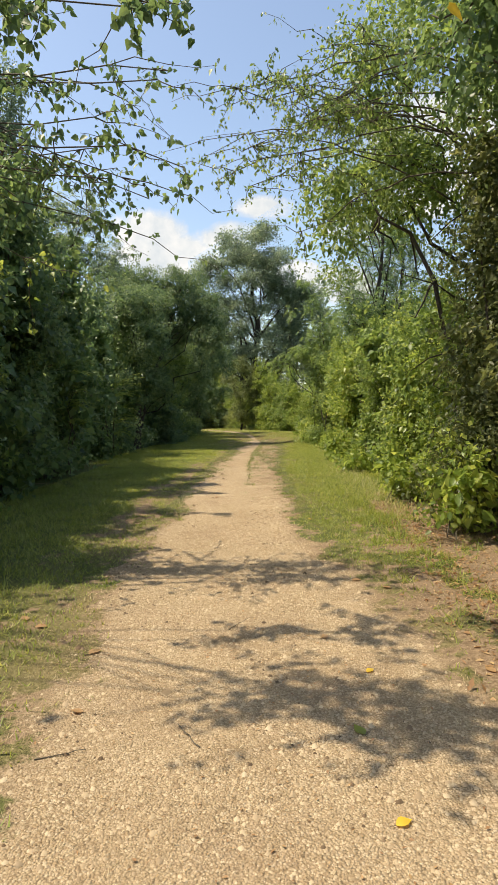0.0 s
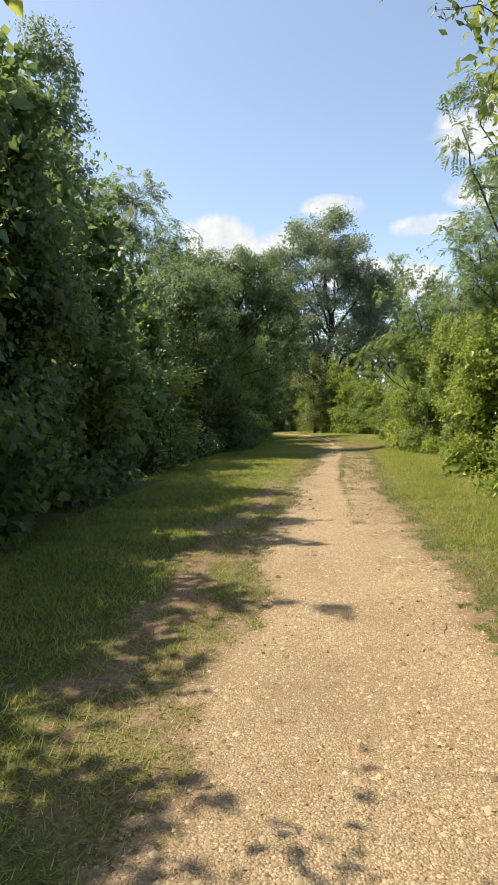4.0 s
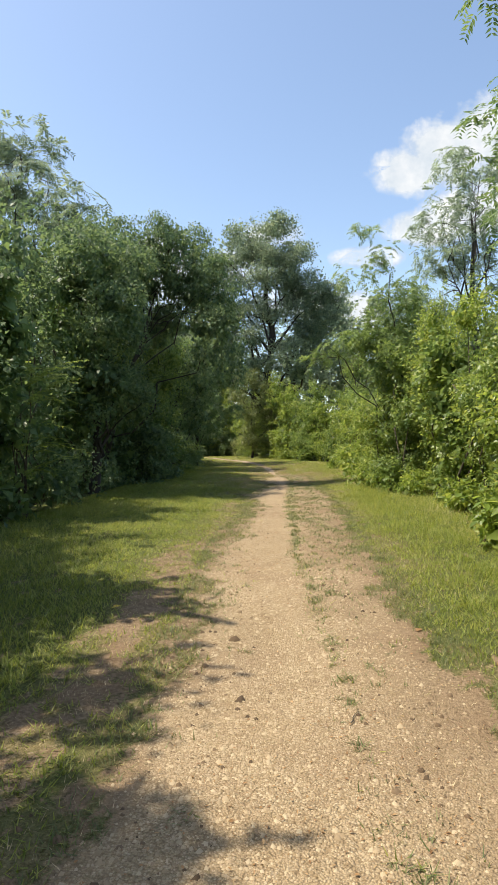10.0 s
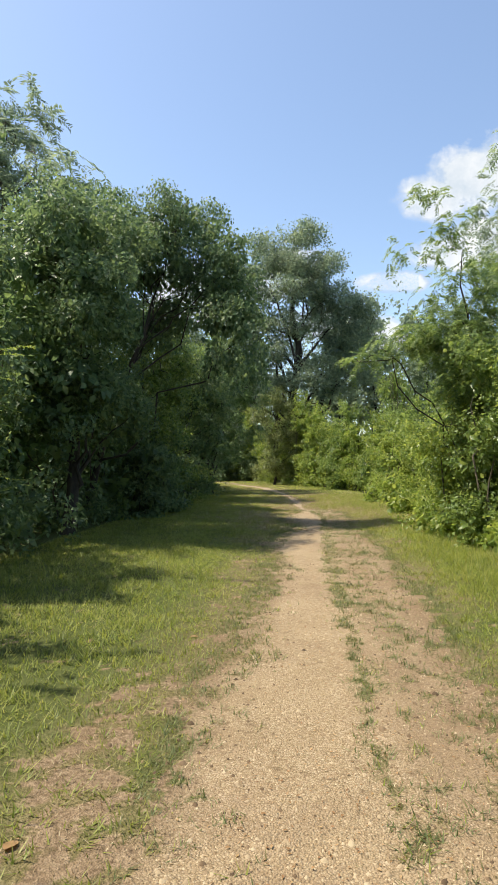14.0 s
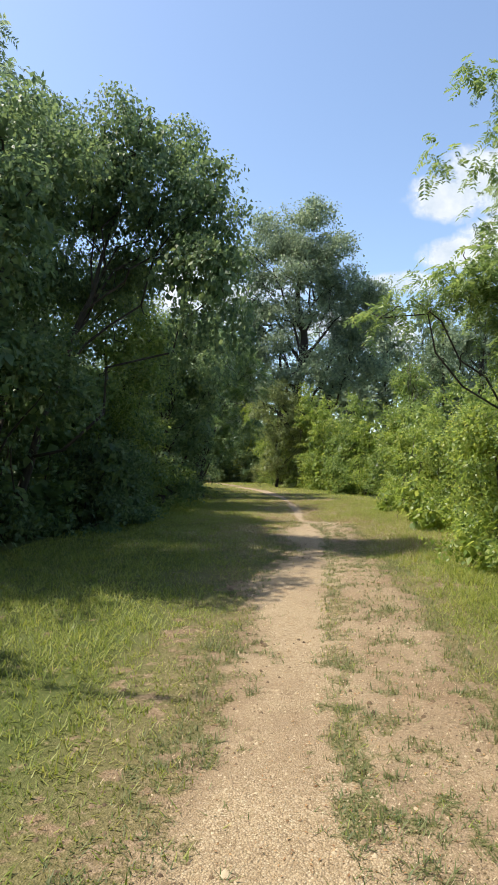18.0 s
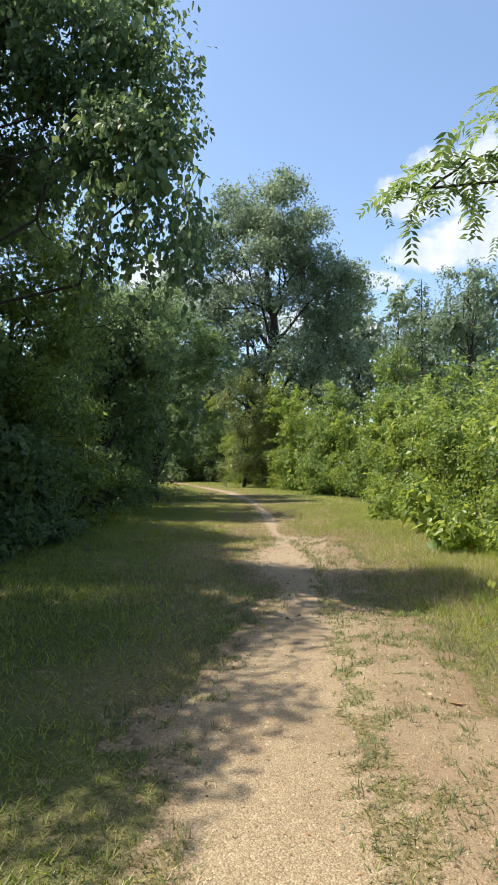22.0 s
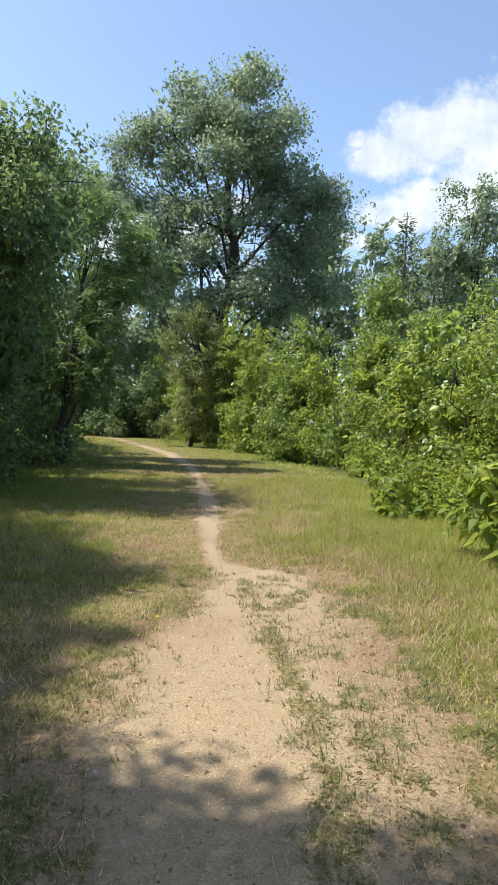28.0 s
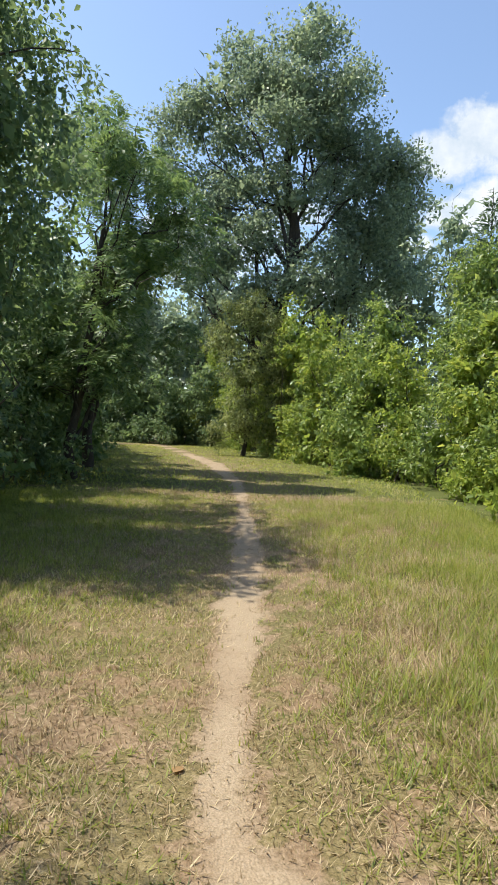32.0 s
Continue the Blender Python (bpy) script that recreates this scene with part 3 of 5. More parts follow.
GRASS = leaf_material("grass_green", (0.098, 0.138, 0.022), (0.200, 0.254, 0.042), (0.370, 0.370, 0.110), 0.42, 0.5, 0.8)
STRAW = leaf_material("grass_dry", (0.18, 0.125, 0.060), (0.34, 0.265, 0.145), (0.60, 0.50, 0.31), 0.25, 0.6, 0.8)
green = lambda x, y: tufts(x, y) * (1 - 0.4 * dryness(x, y)) * (0.25 + 0.75 * np.clip((outside(x, y) + 0.05) / 0.4, 0, 1))
dry = lambda x, y: np.clip((1 - tufts(x, y)) * (1 - 0.93 * stony(x, y)) * 0.8 + 0.7 * dryness(x, y) * tufts(x, y), 0, 1)
verge = lambda x, y: np.where(x > 0, 0.042 + (0.085 + 0.05 * np.clip((y - 18) / 8, 0, 1)) * np.clip((outside(x, y) - 0.1) / 1.1, 0, 1), 0.055 + 0.045 * np.clip((outside(x, y) - 0.4) / 1.0, 0, 1))
grass_blades("grass", "short green mown grass beside the gravel track", 21, 330000, -4.8, 3.2, -0.5, 20, verge, 0.0042, GRASS, green)
grass_blades("grass", "green mown grass further along the clearing", 22, 235000, -5.6, 3.6, 20, 36, verge, 0.0045, GRASS, green)
grass_blades("grass", "thin tufted green grass on both sides of the footpath", 25, 260000, -5.2, 3.6, 36, 47, verge, 0.0040, GRASS, green)
grass_blades("grass", "distant grass along the bending track", 23, 60000, -9.0, 3.6, 47, 75, lambda x, y: 0.10 + 0 * x, 0.012, GRASS, green)
TALL = leaf_material("grass_tall", (0.16, 0.185, 0.050), (0.30, 0.305, 0.110), (0.52, 0.46, 0.24), 0.4, 0.55, 1.6)
TUFT = leaf_material("grass_tuft", (0.072, 0.100, 0.034), (0.130, 0.165, 0.056), (0.230, 0.235, 0.105), 0.35, 0.55, 2.0)
on_track = lambda x, y: tufts(x, y) * (outside(x, y) < 0.35)
grass_blades("grass", "low tufts of worn grass on the gravel track", 27, 230000, -1.5, 1.4, 9, 37, lambda x, y: 0.060 + 0 * x, 0.0032, TUFT, on_track)
grass_blades("dry_grass", "straw-coloured dry grass along the gravel edge", 24, 260000, -3.6, 2.6, -0.5, 30, lambda x, y: 0.033 + 0 * x, 0.0024, STRAW, dry)
grass_blades("dry_grass", "straw-coloured dry grass either side of the footpath", 26, 460000, -3.8, 3.2, 30, 48, lambda x, y: np.maximum(0.036, 0.8 * verge(x, y)), 0.0030, STRAW, dry)


# ---- loose gravel ----
def pebble_field(seed, count, y0, y1, size):
    rng = np.random.default_rng(seed)
    x, y = rng.uniform(-1.5, 1.4, count), rng.uniform(y0, y1, count)
    keep = rng.random(count) < np.clip(stony(x, y) * bare(x, y) * 1.2 - 0.1, 0.02, 1) * (0.3 + value_noise(x, y, 1.2, seed))
    x, y = x[keep], y[keep]
    n = len(x)
    s = size * rng.lognormal(0, 0.45, n)
    cap = np.array([(1, 0, -0.25), (-0.15, 0.95, -0.25), (-0.95, -0.1, -0.25), (0.1, -0.9, -0.25), (0.1, 0.1, 0.62)])
    v = cap[None] * s[:, None, None] * rng.uniform(0.65, 1.3, (n, 5, 1))
    a = rng.uniform(0, 6.28, n)
    c, d = np.cos(a)[:, None], np.sin(a)[:, None]
    vx, vy = v[..., 0] * c - v[..., 1] * d, v[..., 0] * d + v[..., 1] * c
    v = np.stack([vx + x[:, None], vy + y[:, None], v[..., 2] + (height_of(x, y) + s * 0.2)[:, None]], -1).reshape(-1, 3)
    f = np.array([(0, 1, 4), (1, 2, 4), (2, 3, 4), (3, 0, 4)])
    t = (f[None] + (np.arange(n) * 5)[:, None, None]).reshape(-1, 3)
    return tagged(new("gravel", mesh_of("gravel", v, t, PEBBLE)), "loose tan limestone gravel on the track", "gravel", kind="stuff")


pebble_field(31, 170000, -0.5, 18, 0.0056)
pebble_field(32, 45000, 18, 36, 0.0046)
pebble_field(33, 6000, -0.5, 37, 0.0078)


# ---- litter on the track ----
def litter(seed, count, y0, y1, mat, label, size, spread, centre=None):
    rng = np.random.default_rng(seed)
    y = rng.uniform(y0, y1, count)
    x = along(GRAVEL_R, y) * rng.random(count) + along(GRAVEL_L, y) * rng.random(count) + rng.normal(size=count) * spread
    if centre is not None:
        x = centre + 0.06 * y + rng.normal(size=count) * spread
    keep = rng.random(count) < 0.25 + 0.9 * value_noise(x, y, 1.1, seed)
    x, y = x[keep], y[keep]
    s = size * rng.uniform(0.4, 1.3, len(x))
    at = np.stack([x, y, height_of(x, y) + 0.006], -1)
    way = rng.normal(size=at.shape) * [1, 1, 0.25]
    v, t = leaf_arrays(rng, at, way, rng.normal(size=at.shape) * 0.3 + [0, 0, 1], s, s * rng.uniform(0.12, 0.6, len(x)), DIAMOND)
    return tagged(new("leaf_litter", mesh_of("leaf_litter", v, t, mat)), label, "leaf litter", kind="stuff")


litter(35, 16000, -0.5, 36, DRYLEAF, "crumbled brown leaf litter and straw on the track", 0.020, 0.3)
litter(36, 7500, -0.5, 11, DRYLEAF, "dry brown leaves gathered under the hedgerow", 0.05, 0.25, 1.5)


def clods(seed, count, y0, y1, size):
    """Crumbs of dark soil and dead roots thrown up along the edges of the track."""
    rng = np.random.default_rng(seed)
    y = rng.uniform(y0, y1, count)
    left = rng.random(count) < 0.5
    x = np.where(left, along(GRAVEL_L, y) + rng.normal(size=count) * 0.3, along(STRIP, y) + np.abs(rng.normal(size=count)) * 0.55)
    keep = rng.random(count) < np.clip((value_noise(x, y, 2.3, seed) - 0.35) * 3, 0.05, 1)
    x, y = x[keep], y[keep]
    n = len(x)
    s = size * rng.lognormal(0, 0.5, n)
    cap = np.array([(1, 0, -0.2), (0.3, 0.9, -0.2), (-0.7, 0.6, -0.2), (-0.8, -0.5, -0.2), (0.3, -0.9, -0.2), (0.3, 0.2, 0.5), (-0.35, -0.2, 0.62)])
    v = cap[None] * s[:, None, None] * rng.uniform(0.6, 1.35, (n, 7, 3))
    v = v + np.stack([x, y, height_of(x, y) + s * 0.15], -1)[:, None]
    f = np.array([(0, 1, 5), (1, 2, 5), (2, 6, 5), (2, 3, 6), (3, 4, 6), (4, 5, 6), (4, 0, 5)])
    t = (f[None] + (np.arange(n) * 7)[:, None, None]).reshape(-1, 3)
    return tagged(new("soil_crumbs", mesh_of("soil_crumbs", v.reshape(-1, 3), t, SOIL)), "crumbs of dark brown soil along the track", "soil", kind="stuff")


SOIL = leaf_material("soil_crumb", (0.07, 0.045, 0.026), (0.14, 0.092, 0.052), (0.25, 0.175, 0.105), 0.01, 0.95, 2.0)
clods(38, 9000, 2, 36, 0.0075)


# ---- undergrowth along the track ----
HEDGE_R = [(0, 2.05), (5.5, 2.1), (9, 2.25), (16, 2.3), (18, 2.5), (23, 2.9), (31, 2.95), (35, 3.15), (42, 3.4), (50, 3.0), (54, 1.3), (58, 0.4), (62, -0.5), (66, -1.6), (70, -3.0), (78, -6.3), (100, -14)]
TOP_R = [(0, 5.0), (8, 4.8), (11, 3.8), (16, 3.9), (20, 4.5), (27, 4.9), (30, 4.6), (34, 3.6), (40, 3.7), (46, 4.2), (52, 5.2), (58, 6.0), (66, 7.0), (80, 8)]
rng = np.random.default_rng(5)
y = 2.6
k = 0
while y < 80:
    h = along(TOP_R, y) * rng.uniform(0.72, 1.2)
    r = rng.uniform(0.85, 1.35) if y < 42 else rng.uniform(1.2, 2.0)
    face = along(HEDGE_R, y) + rng.uniform(-0.1, 0.35) + (rng.uniform(-0.3, 0.7) if y > 42 else 0)
    # up to 9 m the overhead shade is painted in with the darker leaves
    mat = (LEAF_HEDGE, LEAF_BRIGHT, LEAF_HEDGE, LEAF_BRIGHT, LEAF_HEDGE if y < 23 else LEAF_BRIGHT)[k % 5] if y > 9 else LEAF_HEDGE_SHADE
    label = ("dense green bramble thicket beside the grass verge", "yellow-green leafy shrub beside the grass verge", "tangled green hedgerow shrub beside the track")[k % 3]
    near_leaf = (0.062, 0.098 if y > 11 else 0.06, 0.07 if y > 11 else 0.06, 0.08 if y > 11 else 0.055)[k % 4] + 0.015 * rng.random()
    shrub(face + r * 0.95, y, blob_column(rng, h, r, 5), int((5600 if k % 4 == 1 and 11 < y < 42 else 7200 if y < 42 else 4400) * h / 4), label, mat, near_leaf if y < 42 else 0.12, 0.8 if k % 4 == 1 and y > 11 else 0.5 + 0.2 * rng.random(), 100 + k, 7, group="shrubs along the track")
    if k % 2 == 0 and y > 3:
        shrub(face + r + 1.9, y + 0.6, blob_column(rng, h * rng.uniform(1.0, 1.35), 1.5, 5), 2400, "taller shrub behind the hedgerow, green and dense", LEAF_HEDGE, 0.13, 0.58, 300 + k, 5, group="shrubs along the track")
    if k % 3 == 0 and y < 50:
        low_h = rng.uniform(0.5, 1.1)
        shrub(face + 0.15, y + rng.uniform(-0.5, 0.5), [(0, 0, low_h * 0.5, 0.5, 0.65, low_h * 0.5), (0.1, 0.5, low_h * 0.35, 0.4, 0.4, low_h * 0.4)], 900, "low broad-leaved weeds at the foot of the hedgerow", LEAF_BRIGHT, 0.085, 0.62, 400 + k, 4, stem_r=0.01, name="weed", group="weeds along the verge", category="weeds")
    y += r * 1.2
    k += 1

grass_blades("tall_grass", "tall pale-green and straw-coloured grass along the foot of the hedgerow", 28, 60000, 1.2, 3.8, 8, 52, lambda x, y: 0.19 + 0 * x, 0.0042, TALL,
             lambda x, y: np.exp(-((x - along(HEDGE_R, y) + 0.15) / 0.3) ** 2) * np.clip(value_noise(x, y, 1.2, 30) * 1.8 - 0.2, 0, 1))

# the line to which the bushes' shade reaches sets how tall they stand
HEDGE_L = [(0, -4.3), (8, -4.6), (14, -4.9), (21, -5.2), (29, -5.6), (36, -4.9), (42, -4.4), (46, -4.6), (52, -5.5), (57, -6.6), (62, -8.2), (75, -13)]
SHADE_TO = [(-4, -3.3), (5.0, -3.2), (5.8, -1.4), (8, -1.2), (9.9, -1.9), (11.5, -1.8), (12.5, -1.6), (13.2, -1.2), (13.8, -1.5), (15.0, -1.5), (16.6, -1.3), (17.3, -1.7), (18.4, -3.3), (24.0, -3.3), (25.2, -1.9), (28, -1.3), (30, -0.8), (36.5, -0.6), (38.3, -1.6), (38.7, -3.8), (40.3, -3.9), (41, -0.6), (46, 0.2), (54, -0.5), (75, -6)]
y = -1.0
k = 0
while y < 74:
    r = rng.uniform(1.2, 1.6)
    shading = 5.0 < y < 17.6
    xc = along(HEDGE_L, y) - (0.6 if shading else r * 0.8)
    h = np.clip((along(SHADE_TO, y) - xc) / 0.555 * (1.07 if shading else 1.1), 2.6, 8.6 if 5.5 < y < 17.6 else 8.4) * rng.uniform(0.86, 1.06)
    if 29.5 < y < 35.5:
        h = min(h, 4.6)
    if y > 40:
        h = min(h, 7.0)
    sunlit = 35.8 < y < 40.5
    if sunlit:
        shrub(xc + 0.4, y, blob_column(rng, (5.4 if y < 38.3 else 3.4) * rng.uniform(0.9, 1.1), 1.6, 6), 7000, "sunlit green vines over a bush", (LEAF_HEDGE, LEAF_HEART)[k % 2], 0.10, 0.62, 500 + k, 6, group="bushes under the trees")
    else:
        # below 11 m lighter leaves paint in sunlight that misses these near sides
        shrub(xc, y, blob_column(rng, h, r, 6), 6600 if 5 < y < 18 else 4000, ("dark shaded bushes overgrown with vines", "dark bush hung with broad-leaved vines")[k % 3 == 1], LEAF_HEDGE if y < 11 else (LEAF_DARK, LEAF_HEART)[k % 3 == 1], (0.115, 0.15)[k % 3 == 1], (0.6, 0.85)[k % 3 == 1], 500 + k, 6, group="bushes under the trees", spread=0.16)
    h2 = np.clip((along(SHADE_TO, y + 0.8) - xc + 2.3) / 0.555, 4.5, 9.6 if 5 < y < 17 else 9.0 if y < 33 else 5.6 if y < 41 else 6.8) * rng.uniform(0.85, 1.05)
    shrub(xc - 2.3, y + 0.8, blob_column(rng, h2, 1.9, 6), 3400 if 5 < y < 17 else 1600, "tall dark thicket behind the bushes", LEAF_DARK, 0.18, 0.6, 700 + k, 4, group="bushes under the trees", spread=0.22)
    y += r * 1.3
    k += 1

# ---- trees ----
OAK = [(0, 0, 18.0, 3.0, 3.0, 2.4), (-3.2, 0, 17.2, 2.4, 2.6, 2.0), (2.2, -0.5, 16.6, 2.2, 2.4, 2.0), (-5.0, 0.5, 13.4, 2.0, 2.2, 1.6), (4.4, 0, 12.4, 2.0, 2.2, 1.6),
     (0.3, -1.8, 14.6, 2.8, 2.0, 1.9), (-2.6, 0.8, 19.6, 1.5, 1.5, 1.2), (0.5, -0.6, 19.6, 2.0, 1.8, 1.5), (3.4, 1, 10.4, 1.9, 2, 1.1), (-2.9, -1, 11.4, 2.2, 2, 1.3), (4.3, 0, 13.9, 1.6, 1.6, 1.3), (4.5, 0, 11.0, 1.7, 1.7, 1.3), (4.2, -0.5, 8.6, 1.9, 1.6, 1.3), (-4.6, -0.4, 8.2, 1.9, 1.6, 1.3), (0.2, -2.2, 8.0, 2.0, 1.3, 1.2), (-2.2, -1.4, 7.4, 1.8, 1.3, 1.2), (2.3, -1.6, 7.2, 1.8, 1.3, 1.1), (-5.6, 0, 15.4, 1.1, 1.2, 0.9),
     (-2.2, 0.5, 14.6, 2.2, 2.0, 1.8), (2.4, 0.4, 13.6, 2.0, 2.0, 1.6), (0.2, 1.5, 11.6, 2.2, 1.8, 1.3), (-5.0, 0, 10.6, 1.6, 1.6, 0.9), (-1.6, -1.5, 9.8, 1.8, 1.5, 1.1), (-3.6, -0.5, 9.2, 2.0, 1.6, 1.2), (3.2, -1.0, 8.4, 1.9, 1.5, 1.2), (-4.2, 0.2, 16.0, 1.8, 1.8, 1.4), (3.4, -0.4, 14.6, 1.8, 1.9, 1.5), (0.4, -1.4, 16.6, 2.4, 1.8, 1.6), (-3.8, -0.6, 12.2, 1.9, 1.7, 1.3), (1.7, -1.6, 9.3, 1.6, 1.4, 0.8), (0, -2.0, 12.0, 2.2, 1.4, 1.1), (1.0, 0, 19.8, 1.4, 1.4, 1.2), (-5.9, 0, 13.2, 1.4, 1.5, 1.2), (2.6, -0.5, 12.2, 1.8, 1.6, 1.3), (-1.5, -0.5, 13.0, 1.6, 1.5, 1.2), (3.4, -0.3, 10.4, 1.6, 1.5, 1.1), (1.2, -0.8, 15.2, 1.6, 1.4, 1.2)]
tree(0.4, 66.6, 22.5, 0.42, [(x * 1.15 - 0.1, y, z * 1.07, rx, ry, rz) for x, y, z, rx, ry, rz in OAK],
     70000, "large spreading oak with dark green open crown", LEAF_OAK, 0.19, 0.62, 41, (-0.6, -0.5), 26, per=20, spread=0.42, inner=0.06, droop=-0.1, category="oak tree", trunk_top=0.85)
ob = tree(-6.6, 32.2, 9.4, 0.10, [(3.3, 0.0, 8.35, 0.95, 1.1, 1.0), (4.2, -0.2, 7.3, 0.85, 1.0, 1.0), (2.2, 0.2, 8.2, 1.2, 1.3, 1.0), (0.9, 0.3, 8.4, 1.4, 1.4, 1.1), (-0.4, 0.3, 8.8, 1.5, 1.4, 1.2), (4.5, -0.5, 6.2, 0.85, 0.9, 0.9),
     (4.7, -0.8, 5.3, 0.65, 0.8, 0.8), (3.6, 0.2, 6.7, 0.9, 1.0, 0.9), (2.8, 0.0, 7.2, 0.9, 1.0, 0.8), (4.0, -0.7, 5.6, 0.75, 0.8, 0.7), (1.6, 0.2, 7.1, 1.1, 1.1, 0.8), (0.2, 0.2, 7.0, 1.3, 1.3, 1.0), (-0.6, 0, 5.4, 1.3, 1.5, 1.4), (0.6, 0.8, 5.8, 1.4, 1.2, 1.2), (1.8, 0.9, 5.7, 1.1, 1.0, 1.0), (2.6, 0.8, 6.0, 0.8, 0.8, 0.7)],
     44000, "dark leaning tree draped in hanging vines", LEAF_DARK, 0.085, 0.7, 42, (2.4, 0), 9, per=16, spread=0.17, droop=0.8, inner=0.2)
rng = np.random.default_rng(421)
for k in range(34):
    a = np.array([rng.uniform(3.7, 5.5), rng.uniform(-1.6, 0.2), 5.1 - 0.3 * rng.random()])
    p = wavy(rng, a, a + [rng.normal() * 0.12, rng.normal() * 0.12, -rng.uniform(0.6, 1.55)], 8, 0.02)
    s = rng.uniform(0.5, 7, 40)
    at = np.stack([np.interp(s, range(8), p[:, m]) for m in range(3)], -1) + rng.normal(size=(40, 3)) * 0.05
    size = 0.085 * rng.uniform(0.7, 1.25, 40)
    leaves = leaf_arrays(rng, at, rng.normal(size=at.shape) * 0.4 + [0, 0, -1], rng.normal(size=at.shape) + [0, -0.6, 0.4], size, size * 0.85, HEART)
    part("vine", mesh_of("vine", *join_arrays([tube(p, np.linspace(0.006, 0.002, 8), 4), leaves]), LEAF_DARK), ob)
tree(-10.2, 34.6, 14.6, 0.2, [(0, 0, 12.9, 2.0, 1.7, 1.5), (1.2, -0.6, 11.0, 2.0, 1.6, 1.5), (-1.8, 0.4, 12.0, 1.9, 1.6, 1.5), (2.4, 0, 9.2, 1.6, 1.5, 1.5), (0, 0, 9.0, 2.6, 1.8, 2), (1.5, 0, 6.8, 2.2, 1.8, 1.8)],
     30000, "tall feathery-leaved tree behind the thicket", LEAF_OAK, 0.16, 0.3, 43, (0.3, 0), 12, fronds=0.55)
tree(-15.5, 38.2, 25.0, 0.3, [(0, 0, 22.4, 2.0, 1.6, 2.1), (0.4, 0, 19.2, 2.0, 1.8, 2.0), (-1.9, 0.4, 20.1, 2.1, 1.6, 2.1), (0.4, -0.3, 16.3, 2.1, 1.8, 2.0), (-1.9, 0, 16.1, 2.3, 2.0, 2.3), (-0.4, 0, 13.5, 2.5, 2.0, 2.1), (0.2, 0, 10.6, 2.5, 2.0, 2.1)],
     20000, "very tall dark broadleaf tree behind the thicket", LEAF_OAK, 0.21, 0.5, 44, (0.2, 0), 9, per=18, spread=0.36)
tree(-5.8, 29.2, 9.6, 0.14, [(1.1, -1.2, 5.2, 1.1, 1.2, 1.1), (0.5, 0.5, 6.6, 1.2, 1.5, 1.2), (0.6, 1.5, 7.2, 1.2, 1.3, 1.0), (-0.4, 0, 6.9, 1.5, 1.8, 1.3), (0.5, -0.8, 3.4, 1.2, 1.6, 1.6), (0.6, 1.0, 3.0, 1.1, 1.4, 1.4), (0.5, -1.2, 6.7, 1.1, 1.1, 0.9), (0.4, 0.2, 6.9, 1.0, 1.2, 0.9)],
     24000, "vine-covered tree standing over the bushes", LEAF_DARK, 0.105, 0.62, 45, (0.3, 0), 8, per=16, spread=0.17)
tree(-5.4, 42.0, 8.4, 0.14, [(0.9, 0, 5.6, 1.3, 1.5, 1.3), (0.3, 0.6, 6.5, 1.3, 1.3, 0.9), (1.5, -0.4, 4.6, 1.2, 1.3, 1.3), (-0.8, -0.4, 6.2, 1.4, 1.3, 1.1), (0, 0, 5.0, 1.7, 1.8, 1.8), (1.3, 0.3, 2.8, 1.2, 1.5, 1.6), (1.7, 0.6, 5.3, 0.9, 1.1, 1.0), (1.2, 0.4, 6.4, 0.9, 1.0, 0.7), (0.6, 0.4, 1.4, 1.4, 1.5, 1.3), (1.5, 0.2, 6.3, 1.0, 1.4, 0.8), (1.4, 1.9, 6.0, 1.0, 1.3, 0.9), (1.2, 3.3, 5.9, 1.1, 1.3, 0.9), (0.5, 2.4, 4.4, 1.4, 1.4, 1.7), (-0.3, 1.0, 3.2, 1.6, 1.5, 1.6)],
     30000, "dense dark tree at the edge of the clearing", LEAF_DARK, 0.10, 0.6, 46, (0.5, 0), 9, per=14, spread=0.16)
# darker leaf colour here paints in the shaded side turned away from the sun
tree(-4.9, 49.5, 9.4, 0.11, [(0.5, 0, 8.2, 0.9, 1.2, 0.9), (1.3, 0, 7.4, 1.0, 1.2, 0.8), (2.1, 0, 6.8, 0.9, 1.0, 0.7), (0.9, 0.4, 6.2, 1.3, 1.2, 0.9), (2.0, 0.2, 5.4, 1.0, 1.0, 0.8), (1.0, 0, 4.6, 1.3, 1.2, 1.0), (1.7, 0, 3.4, 1.0, 1.0, 0.9), (0.4, 0, 3.0, 1.2, 1.2, 1.4)],
     22000, "young tree with drooping compound leaves", LEAF_HEART, 0.13, 0.32, 47, (0.6, 0), 10, fronds=0.42)
tree(-1.6, 64.0, 8.0, 0.1, [(0, 0, 6.9, 1.3, 1.3, 1.0), (1.1, 0, 5.9, 1.2, 1.3, 1.1), (-1.0, 0, 5.6, 1.2, 1.2, 1.1), (0.2, -0.3, 4.2, 1.7, 1.4, 1.3), (-0.3, -0.4, 2.0, 1.5, 1.2, 1.6), (1.6, -0.2, 3.2, 1.3, 1.1, 1.5), (0.8, -0.6, 1.2, 1.4, 0.9, 1.2)],
     20000, "brownish-green small tree below the oak", LEAF_BROWN, 0.11, 0.5, 48, (0.1, 0), 8, per=14)
